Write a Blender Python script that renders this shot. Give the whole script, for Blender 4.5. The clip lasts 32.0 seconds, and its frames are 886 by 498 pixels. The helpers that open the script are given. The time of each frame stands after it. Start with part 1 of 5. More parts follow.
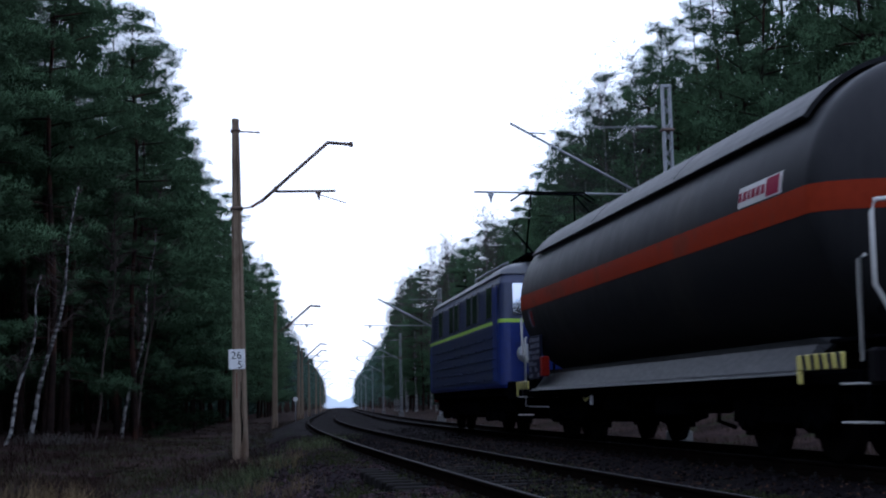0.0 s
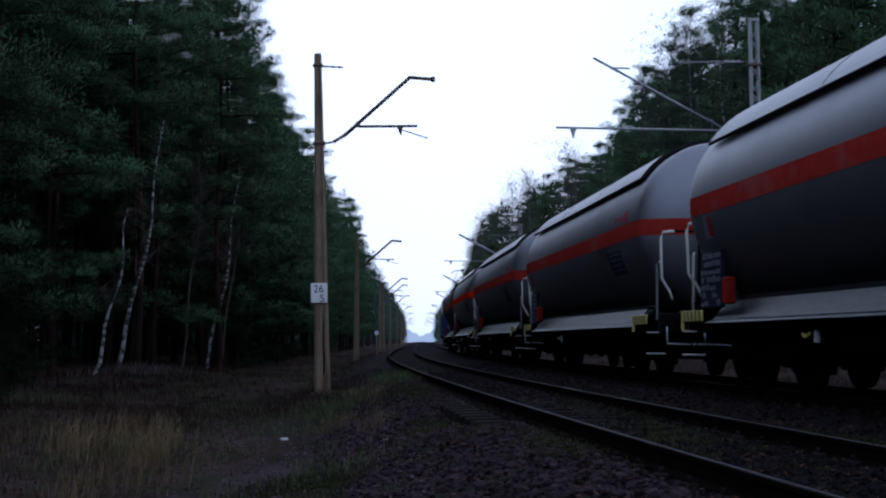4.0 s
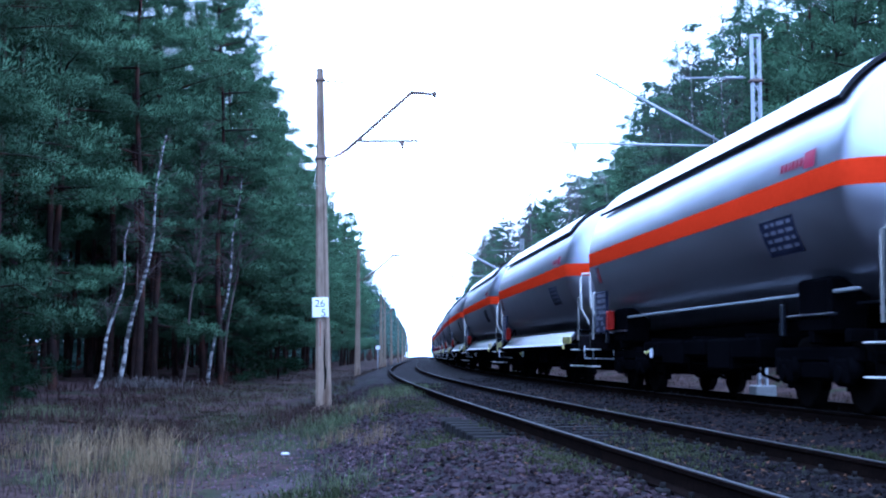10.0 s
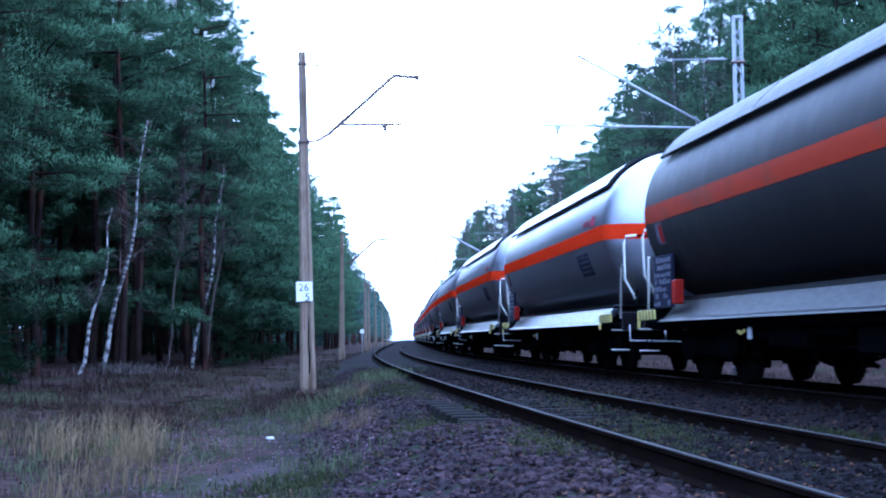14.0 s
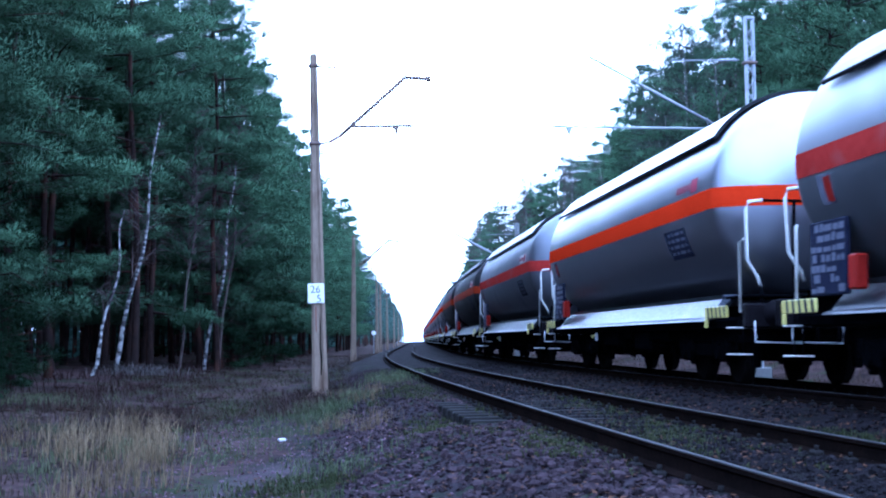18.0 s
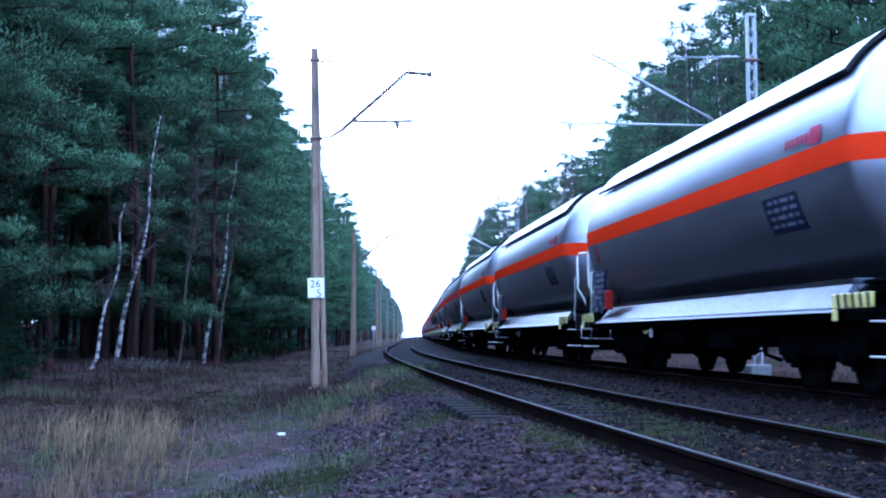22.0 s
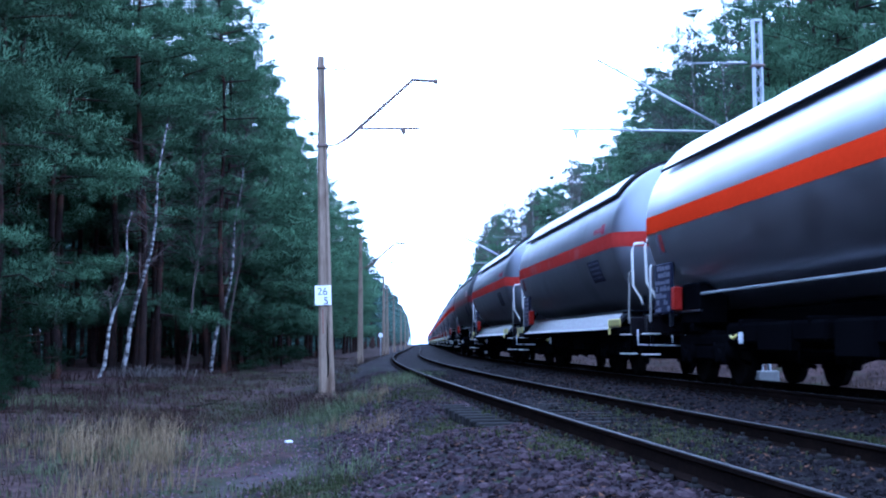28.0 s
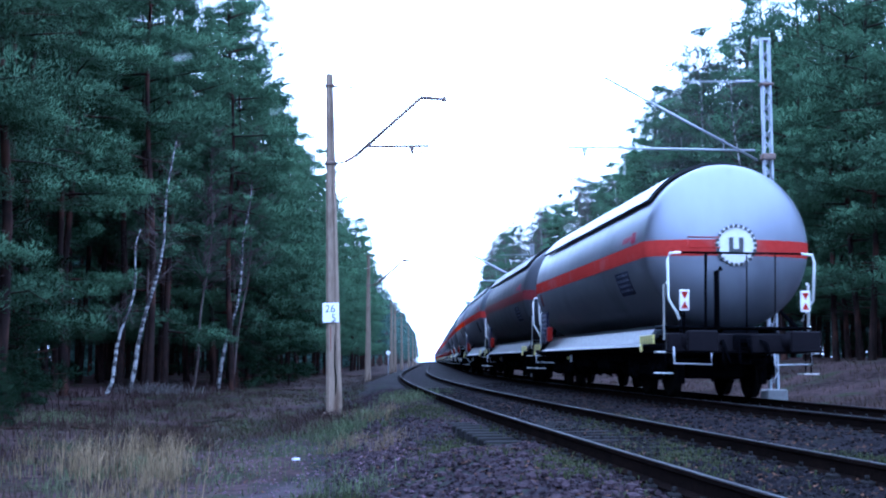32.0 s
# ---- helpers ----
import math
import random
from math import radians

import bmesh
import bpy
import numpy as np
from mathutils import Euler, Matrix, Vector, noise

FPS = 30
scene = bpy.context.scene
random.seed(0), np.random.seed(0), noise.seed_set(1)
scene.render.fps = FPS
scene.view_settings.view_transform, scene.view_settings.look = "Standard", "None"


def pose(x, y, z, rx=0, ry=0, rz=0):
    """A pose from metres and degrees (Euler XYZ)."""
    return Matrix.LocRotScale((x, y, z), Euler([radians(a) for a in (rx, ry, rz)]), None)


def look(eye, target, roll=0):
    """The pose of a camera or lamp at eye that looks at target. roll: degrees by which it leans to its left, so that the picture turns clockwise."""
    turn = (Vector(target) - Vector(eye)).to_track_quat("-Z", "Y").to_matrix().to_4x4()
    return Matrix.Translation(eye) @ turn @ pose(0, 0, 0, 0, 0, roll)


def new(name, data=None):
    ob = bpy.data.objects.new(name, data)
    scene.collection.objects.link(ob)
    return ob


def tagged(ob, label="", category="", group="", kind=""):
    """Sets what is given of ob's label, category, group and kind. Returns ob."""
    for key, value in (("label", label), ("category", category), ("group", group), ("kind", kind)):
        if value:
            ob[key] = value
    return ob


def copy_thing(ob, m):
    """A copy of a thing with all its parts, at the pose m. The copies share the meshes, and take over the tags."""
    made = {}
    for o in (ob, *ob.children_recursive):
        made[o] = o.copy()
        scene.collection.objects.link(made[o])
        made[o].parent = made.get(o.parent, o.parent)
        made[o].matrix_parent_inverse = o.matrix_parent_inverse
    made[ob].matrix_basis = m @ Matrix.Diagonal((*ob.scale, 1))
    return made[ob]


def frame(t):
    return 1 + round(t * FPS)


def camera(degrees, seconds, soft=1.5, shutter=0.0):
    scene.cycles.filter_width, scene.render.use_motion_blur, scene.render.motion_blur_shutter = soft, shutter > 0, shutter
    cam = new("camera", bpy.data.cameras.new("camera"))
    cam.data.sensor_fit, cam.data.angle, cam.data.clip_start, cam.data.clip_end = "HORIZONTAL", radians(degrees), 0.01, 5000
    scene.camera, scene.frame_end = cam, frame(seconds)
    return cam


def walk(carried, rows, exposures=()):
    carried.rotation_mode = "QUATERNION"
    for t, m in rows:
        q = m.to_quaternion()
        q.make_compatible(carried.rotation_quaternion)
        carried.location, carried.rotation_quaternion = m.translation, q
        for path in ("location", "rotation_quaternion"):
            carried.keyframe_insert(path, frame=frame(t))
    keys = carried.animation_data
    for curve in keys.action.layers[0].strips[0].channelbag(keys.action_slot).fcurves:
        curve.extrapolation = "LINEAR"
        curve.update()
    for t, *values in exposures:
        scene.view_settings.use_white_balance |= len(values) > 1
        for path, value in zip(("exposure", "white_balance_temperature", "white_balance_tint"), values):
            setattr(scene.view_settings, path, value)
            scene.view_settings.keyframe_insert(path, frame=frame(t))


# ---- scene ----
EYE = 0.709          # lens above the rail heads; rail level is z = 0
VIEW = [             # seconds, yaw, pitch, roll of a phone held in a standing person's grip
    (0.0, -3.646, 6.784, 1.066),
    (0.5, -2.349, 6.197, 0.156),
    (1.0, -1.987, 5.921, 0.230),
    (1.5, -1.400, 5.516, 0.518),
    (2.0, -1.230, 4.636, 0.586),
    (2.5, -1.675, 4.550, 0.628),
    (3.0, -1.070, 4.453, 0.751),
    (3.5, -0.428, 4.126, 0.423),
    (5.5, 0.200, 3.914, 0.349),
    (6.0, 0.109, 4.102, 0.402),
    (6.5, -0.374, 4.407, 0.470),
    (7.0, 0.008, 4.451, 0.380),
    (7.5, 0.084, 4.307, 0.218),
    (8.0, -0.312, 4.216, 0.484),
    (8.5, 0.174, 4.101, 0.259),
    (9.0, 0.000, 4.182, 0.186),
    (9.5, 0.057, 4.493, 0.205),
    (10.0, -0.093, 4.652, 0.146),
    (10.5, -0.012, 4.351, -0.002),
    (11.0, -0.103, 4.294, 0.433),
    (11.5, -0.024, 4.314, 0.072),
    (12.0, -0.468, 4.237, 0.180),
    (12.5, -0.748, 3.998, 0.364),
    (13.0, -0.865, 3.930, 0.463),
    (13.5, -0.814, 3.959, 0.687),
    (14.0, -0.780, 3.914, 0.594),
    (14.5, -0.670, 3.954, 0.563),
    (16.5, -0.357, 4.146, 0.513),
    (17.0, -0.188, 4.114, 0.706),
    (17.5, -0.239, 4.086, 0.783),
    (18.0, -0.271, 3.986, 0.654),
    (18.5, -0.214, 3.973, 0.658),
    (19.0, -0.272, 4.013, 0.736),
    (19.5, -0.451, 4.043, 0.649),
    (20.0, -0.264, 4.341, 0.441),
    (20.5, -0.345, 4.325, 0.436),
    (21.0, -0.495, 4.259, 0.424),
    (21.5, -0.158, 3.918, 0.509),
    (22.0, -0.287, 3.784, 0.294),
    (22.5, -0.205, 3.656, 0.488),
    (23.0, -0.030, 3.371, 0.636),
    (23.5, 0.082, 3.262, 0.875),
    (24.0, 0.199, 3.342, 0.893),
    (24.5, 0.451, 3.613, 0.769),
    (25.0, 0.221, 3.641, 0.505),
    (25.5, -0.047, 3.782, 0.523),
    (27.5, 0.031, 4.149, 0.346),
    (28.0, 0.029, 4.094, 0.509),
    (28.5, 0.161, 4.002, 0.762),
    (29.0, 0.471, 3.966, 0.747),
    (29.5, 0.458, 4.028, 0.574),
    (30.0, 0.291, 4.006, 0.626),
    (30.5, 0.393, 4.239, 0.632),
    (31.0, 0.442, 4.507, 0.423),
    (31.5, 0.387, 4.759, 0.350),
    (32.0, 0.364, 4.870, 0.318),
]
cam = camera(37.5, 32.0, soft=2.1, shutter=0.15)
walk(cam, [(t, pose(0, 0, EYE, 90 + p, r, y)) for t, y, p, r in VIEW],
     exposures=[(0.0, -1.5, 5050, 14), (0.5, -1.75, 5050, 14), (1.0, -2.0, 5050, 14), (3.5, -2.0, 5050, 14), (5.5, -0.9, 4500, 13), (6.2, 0.1, 4250, 14), (7.0, 0.6, 4080, 15), (32.0, 0.6, 4080, 15)])

# ---- light: white overcast winter sky ----
world = bpy.data.worlds.new("overcast_sky")
scene.world = world
world.use_nodes = True
wn, wl = world.node_tree.nodes, world.node_tree.links
sky = wn.new("ShaderNodeTexSky")
sky.sky_type, sky.sun_disc = "NISHITA", False
sky.sun_elevation, sky.sun_rotation = radians(22), radians(0)
sky.air_density, sky.dust_density, sky.ozone_density = 1.2, 3.0, 3.0
cloud = wn.new("ShaderNodeMixRGB")
cloud.inputs[0].default_value = 0.80
cloud.inputs[2].default_value = (32.0, 32.6, 34.5, 1)
wl.new(sky.outputs[0], cloud.inputs[1])
wl.new(cloud.outputs[0], wn["Background"].inputs[0])
wn["Background"].inputs[1].default_value = 0.135
sun = new("sun", bpy.data.lights.new("sun", "SUN"))
sun.data.energy, sun.data.angle, sun.data.color = 0.3, radians(40), (1.0, 0.97, 0.93)
sun.matrix_world = look((0, 60, 24.2), (0, 0, 0))

# ---- materials ----


def surface(name, low, high, rough=0.7, metal=0.0, grain=8.0, stain=0.6, bump=0.15, detail=6.0, spot=None, spot_at=0.62, gloss=0.5, stretch=(1, 1, 1), per_thing=0.0):
    """Two colours mixed by coarse stains and fine grain, with fine relief and an optional third colour in patches."""
    m = bpy.data.materials.new(name)
    m.use_nodes = True
    n, l = m.node_tree.nodes, m.node_tree.links
    b = n["Principled BSDF"]
    b.inputs["Metallic"].default_value = metal
    b.inputs["Specular IOR Level"].default_value = gloss
    co, mp = n.new("ShaderNodeTexCoord"), n.new("ShaderNodeMapping")
    mp.inputs["Scale"].default_value = stretch
    l.new(co.outputs["Object"], mp.inputs[0])
    fine, wide = n.new("ShaderNodeTexNoise"), n.new("ShaderNodeTexNoise")
    fine.inputs["Scale"].default_value, fine.inputs["Detail"].default_value = grain, detail
    wide.inputs["Scale"].default_value, wide.inputs["Detail"].default_value = stain, 4
    for x in (fine, wide):
        l.new(mp.outputs[0], x.inputs["Vector"])
    add = n.new("ShaderNodeMath")
    add.operation = "MULTIPLY_ADD"
    add.inputs[1].default_value = 0.5
    l.new(fine.outputs[0], add.inputs[0])
    half = n.new("ShaderNodeMath")
    half.operation = "MULTIPLY"
    half.inputs[1].default_value = 0.5
    l.new(wide.outputs[0], half.inputs[0])
    l.new(half.outputs[0], add.inputs[2])
    ramp = n.new("ShaderNodeValToRGB")
    ramp.color_ramp.elements[0].position, ramp.color_ramp.elements[1].position = 0.34, 0.66
    ramp.color_ramp.elements[0].color, ramp.color_ramp.elements[1].color = (*low, 1), (*high, 1)
    l.new(add.outputs[0], ramp.inputs[0])
    out = ramp.outputs[0]
    if spot:
        blot, cut, mix = n.new("ShaderNodeTexNoise"), n.new("ShaderNodeMapRange"), n.new("ShaderNodeMixRGB")
        blot.inputs["Scale"].default_value, blot.inputs["Detail"].default_value = stain * 2.3, 6
        l.new(mp.outputs[0], blot.inputs["Vector"])
        cut.inputs[1].default_value, cut.inputs[2].default_value = spot_at - 0.06, spot_at + 0.06
        l.new(blot.outputs[0], cut.inputs[0])
        l.new(cut.outputs[0], mix.inputs[0])
        l.new(out, mix.inputs[1])
        mix.inputs[2].default_value = (*spot, 1)
        out = mix.outputs[0]
    if per_thing:
        info, hsv, span = n.new("ShaderNodeObjectInfo"), n.new("ShaderNodeHueSaturation"), n.new("ShaderNodeMapRange")
        span.inputs[3].default_value, span.inputs[4].default_value = 1 - per_thing, 1 + per_thing
        l.new(info.outputs["Random"], span.inputs[0])
        l.new(span.outputs[0], hsv.inputs["Value"])
        l.new(out, hsv.inputs["Color"])
        out = hsv.outputs[0]
    l.new(out, b.inputs["Base Color"])
    rr = n.new("ShaderNodeMapRange")
    rr.inputs[3].default_value, rr.inputs[4].default_value = max(rough - 0.08, 0.05), min(rough + 0.12, 1)
    l.new(fine.outputs[0], rr.inputs[0])
    l.new(rr.outputs[0], b.inputs["Roughness"])
    if bump:
        bp = n.new("ShaderNodeBump")
        bp.inputs["Strength"].default_value, bp.inputs["Distance"].default_value = bump, 0.02
        l.new(fine.outputs[0], bp.inputs["Height"])
        l.new(bp.outputs[0], b.inputs["Normal"])
    return m


def foliage(name, low, high, grain=0.8, spread=0.38):
    m = surface(name, low, high, 0.75, 0, grain, 0.25, 0, 3, gloss=0.012, per_thing=0.22)
    n, l = m.node_tree.nodes, m.node_tree.links
    geo, hsv, span = n.new("ShaderNodeNewGeometry"), n.new("ShaderNodeHueSaturation"), n.new("ShaderNodeMapRange")
    span.inputs[3].default_value, span.inputs[4].default_value = 1 - spread, 1 + spread
    b = n["Principled BSDF"]
    old = b.inputs["Base Color"].links[0].from_socket
    l.new(geo.outputs["Random Per Island"], span.inputs[0])
    l.new(span.outputs[0], hsv.inputs["Value"])
    l.new(old, hsv.inputs["Color"])
    l.new(hsv.outputs[0], b.inputs["Base Color"])
    return m


PAINT = {
    "clean": surface("silver_tank_paint", (0.295, 0.30, 0.345), (0.345, 0.35, 0.395), 0.38, 1.0, 2.5, 0.35, 0, 2, stretch=(1, 0.5, 1)),
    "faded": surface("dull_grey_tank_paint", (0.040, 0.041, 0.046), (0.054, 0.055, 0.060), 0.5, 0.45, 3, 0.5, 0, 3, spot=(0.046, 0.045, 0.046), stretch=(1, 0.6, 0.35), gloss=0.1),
    "washed": surface("worn_silver_tank_paint", (0.145, 0.15, 0.17), (0.18, 0.185, 0.21), 0.45, 0.9, 3, 0.45, 0, 3, spot=(0.13, 0.135, 0.155), stretch=(1, 0.5, 0.5)),
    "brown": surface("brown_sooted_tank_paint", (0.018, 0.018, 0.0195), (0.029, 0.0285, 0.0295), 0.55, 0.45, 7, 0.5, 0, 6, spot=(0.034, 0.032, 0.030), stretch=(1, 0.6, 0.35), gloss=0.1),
}
BAND = {
    "clean": surface("orange_red_band_paint", (0.36, 0.020, 0.0025), (0.44, 0.026, 0.0035), 0.5, 0, 12, 0.6, 0.01, gloss=0.0),
    "faded": surface("washed_red_band_paint", (0.075, 0.012, 0.014), (0.105, 0.016, 0.017), 0.45, 0, 10, 0.7, 0.01, spot=(0.07, 0.018, 0.02), gloss=0.05),
    "washed": surface("pinkish_red_band_paint", (0.20, 0.018, 0.014), (0.25, 0.026, 0.020), 0.42, 0, 10, 0.7, 0.01, spot=(0.22, 0.045, 0.04), gloss=0.0),
    "brown": surface("sooted_orange_band_paint", (0.17, 0.019, 0.006), (0.22, 0.026, 0.008), 0.5, 0, 10, 0.7, 0.01, spot=(0.15, 0.03, 0.015), gloss=0.05),
}
SILL = surface("galvanised_sill", (0.0166, 0.0178, 0.0253), (0.0255, 0.0273, 0.0364), 0.30, 0.8, 16, 0.8, 0.03, spot=(0.0486, 0.0467, 0.0527), stretch=(1, 0.4, 1))
DULLSILL = surface("dull_grey_sill", (0.00605, 0.00676, 0.00962), (0.0093, 0.0103, 0.0138), 0.4, 0.7, 16, 0.8, 0.03, spot=(0.0109, 0.0113, 0.0131), stretch=(1, 0.4, 1))
DARKSILL = surface("sooted_sill", (0.00265, 0.00288, 0.00392), (0.00454, 0.00484, 0.00619), 0.5, 0.6, 16, 0.8, 0.03, spot=(0.00568, 0.00568, 0.00605), stretch=(1, 0.4, 1))
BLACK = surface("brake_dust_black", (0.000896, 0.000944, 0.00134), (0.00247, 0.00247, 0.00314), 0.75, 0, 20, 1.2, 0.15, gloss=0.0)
# for the painted shadow of the shield gaps and for the shield seams
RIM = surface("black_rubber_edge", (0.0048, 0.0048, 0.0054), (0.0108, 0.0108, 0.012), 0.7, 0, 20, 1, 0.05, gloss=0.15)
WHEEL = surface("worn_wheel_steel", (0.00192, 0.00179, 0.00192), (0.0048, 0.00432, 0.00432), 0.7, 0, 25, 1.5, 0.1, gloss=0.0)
WHITE = surface("white_enamel", (0.397, 0.387, 0.355), (0.499, 0.487, 0.45), 0.45, 0, 20, 2, 0.02)
YELLOW = surface("hazard_yellow", (0.42, 0.36, 0.072), (0.48, 0.42, 0.12), 0.5, 0, 20, 2, 0.02)
PANEL = surface("dark_blue_panel", (0.0072, 0.0078, 0.018), (0.0168, 0.018, 0.033), 0.55, 0, 14, 2, 0.03, gloss=0.02)
RED = surface("red_board", (0.142, 0.00788, 0.00473), (0.189, 0.0119, 0.00788), 0.5, 0, 14, 2, 0.02, gloss=0.05)
MARK = surface("magenta_red_lettering", (0.165, 0.00735, 0.0265), (0.213, 0.011, 0.0397), 0.5, 0, 14, 2, 0.01, gloss=0.05)
WORN = surface("worn_grey_lettering", (0.07, 0.07, 0.091), (0.119, 0.119, 0.147), 0.55, 0, 14, 2, 0.01, gloss=0.05)
BUFFER = surface("grey_brown_buffer_steel", (0.00363, 0.00314, 0.00413), (0.00743, 0.00627, 0.00759), 0.6, 0.2, 18, 1.4, 0.1, gloss=0.03)
PALE = surface("pale_lettering", (0.4, 0.4, 0.42), (0.55, 0.55, 0.57), 0.5, 0, 14, 2, 0.01)
LOCO = surface("deep_blue_loco_paint", (0.00808, 0.0168, 0.109), (0.0134, 0.028, 0.16), 0.35, 0, 10, 0.8, 0.02, spot=(0.0134, 0.0196, 0.0728))
LOCO_SIDE = surface("dusty_blue_side_paint", (0.00876, 0.0145, 0.0476), (0.0151, 0.0234, 0.0672), 0.45, 0, 10, 0.8, 0.02, spot=(0.0202, 0.0262, 0.0504))
LIME = surface("lime_stripe_paint", (0.30, 0.48, 0.05), (0.40, 0.58, 0.08), 0.45, 0, 12, 1, 0.01)
ROOF = surface("grey_roof_paint", (0.035, 0.0385, 0.049), (0.056, 0.0595, 0.07), 0.5, 0.1, 10, 0.9, 0.05, spot=(0.0385, 0.035, 0.0315))
DARKGLASS = surface("dark_window_glass", (0.004, 0.005, 0.007), (0.01, 0.012, 0.015), 0.08, 0, 2, 1, 0)
SKYGLASS = surface("sky_reflecting_windscreen", (0.55, 0.58, 0.62), (0.66, 0.69, 0.73), 0.08, 1.0, 2, 1, 0)
LAMP_GLASS = surface("lamp_glass", (0.35, 0.36, 0.38), (0.5, 0.5, 0.52), 0.15, 0, 5, 1, 0)
RAIL_TOP = surface("polished_rail", (0.00872, 0.00808, 0.00924), (0.0134, 0.0124, 0.0137), 0.7, 0.4, 30, 2, 0.03, gloss=0.15)
RAIL_SIDE = surface("rusty_rail", (0.003, 0.0025, 0.0025), (0.009, 0.006, 0.005), 0.9, 0, 30, 2, 0.15, gloss=0.0)
SLEEPER = surface("old_sleeper", (0.0065, 0.00589, 0.00589), (0.0161, 0.0147, 0.0141), 0.85, 0, 16, 1.2, 0.3, stretch=(0.3, 1, 1), per_thing=0.25, gloss=0.01)
CONCRETE = surface("weathered_concrete", (0.133, 0.0979, 0.0676), (0.222, 0.169, 0.122), 0.85, 0, 18, 0.9, 0.25, 8, spot=(0.0742, 0.0477, 0.0308), stretch=(1, 1, 0.25), gloss=0.1)
PALECON = surface("pale_concrete", (0.0786, 0.0762, 0.0744), (0.113, 0.112, 0.107), 0.85, 0, 14, 1.5, 0.2)
STEEL = surface("galvanised_steel", (0.204, 0.211, 0.224), (0.299, 0.306, 0.32), 0.45, 0.6, 16, 2, 0.05)
TUBE = surface("painted_bracket_tube", (0.0792, 0.0593, 0.05), (0.15, 0.108, 0.0859), 0.6, 0.1, 18, 2, 0.05, spot=(0.106, 0.0559, 0.0333), gloss=0.1)
INSUL = surface("brown_porcelain", (0.10, 0.04, 0.025), (0.16, 0.065, 0.04), 0.2, 0, 6, 2, 0)
PINEBARK = surface("pine_bark", (0.00816, 0.00673, 0.00666), (0.0286, 0.0189, 0.0161), 0.9, 0, 9, 0.7, 0.6, 8, spot=(0.053, 0.0269, 0.02), spot_at=0.55, stretch=(1, 1, 0.35), per_thing=0.25, gloss=0.01)
BIRCHBARK = surface("birch_bark", (0.196, 0.185, 0.179), (0.382, 0.364, 0.347), 0.7, 0, 7, 1.6, 0.2, 8, spot=(0.0231, 0.0202, 0.0202), spot_at=0.50, stretch=(1, 1, 1.8))
TWIG = surface("bare_twig", (0.048, 0.036, 0.032), (0.112, 0.088, 0.08), 0.85, 0, 6, 1, 0, gloss=0.05)
NEEDLE = foliage("pine_needles", (0.0439, 0.0746, 0.0399), (0.0965, 0.162, 0.0817), 0.4, 0.10)
NEEDLE2 = foliage("spruce_needles", (0.00855, 0.0169, 0.00885), (0.0214, 0.0374, 0.0178), 0.5, 0.12)
# Bluer than NEEDLE: a little distance haze is mixed into the colour.
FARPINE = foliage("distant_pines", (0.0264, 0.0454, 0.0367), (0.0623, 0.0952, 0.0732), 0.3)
DRYGRASS = foliage("dry_grass", (0.0843, 0.0614, 0.0321), (0.161, 0.119, 0.0655), 3)
GREENGRASS = foliage("winter_grass", (0.0361, 0.047, 0.0216), (0.0796, 0.0868, 0.0435), 3)
HEATHGRASS = foliage("rough_heath_grass", (0.021, 0.0159, 0.0117), (0.0474, 0.0339, 0.0246), 3)
HEATHER = foliage("brown_heather", (0.0155, 0.00963, 0.00909), (0.043, 0.0263, 0.0237), 3)
MOSS = foliage("moss", (0.016, 0.0198, 0.00832), (0.0342, 0.0361, 0.0159), 3)
STONE = foliage("ballast_stone", (0.0105, 0.00764, 0.00891), (0.0307, 0.0211, 0.0233), 9, 0.75)
DARKSTONE = foliage("soot_stained_ballast", (0.0042, 0.0036, 0.0042), (0.0125, 0.0105, 0.0115), 9, 0.5)
GRAVEL = foliage("path_gravel_stone", (0.0412, 0.0266, 0.035), (0.117, 0.0758, 0.0949), 9)
BIRCHLEAF = foliage("sparse_birch_leaves", (0.0259, 0.0351, 0.0259), (0.0554, 0.0702, 0.0517), 3)
LEAF = foliage("brown_leaf_litter", (0.0328, 0.0165, 0.00952), (0.0784, 0.0413, 0.0246), 3)
PALEFERN = foliage("bleached_fern", (0.0546, 0.0464, 0.0409), (0.093, 0.0816, 0.0738), 3)
SIGN = surface("white_sign_plate", (0.643, 0.643, 0.635), (0.704, 0.704, 0.696), 0.4, 0, 12, 2, 0.02)
INK = surface("black_sign_paint", (0.008, 0.008, 0.008), (0.02, 0.02, 0.02), 0.5, 0, 12, 2, 0)

# ---- mesh tools ----


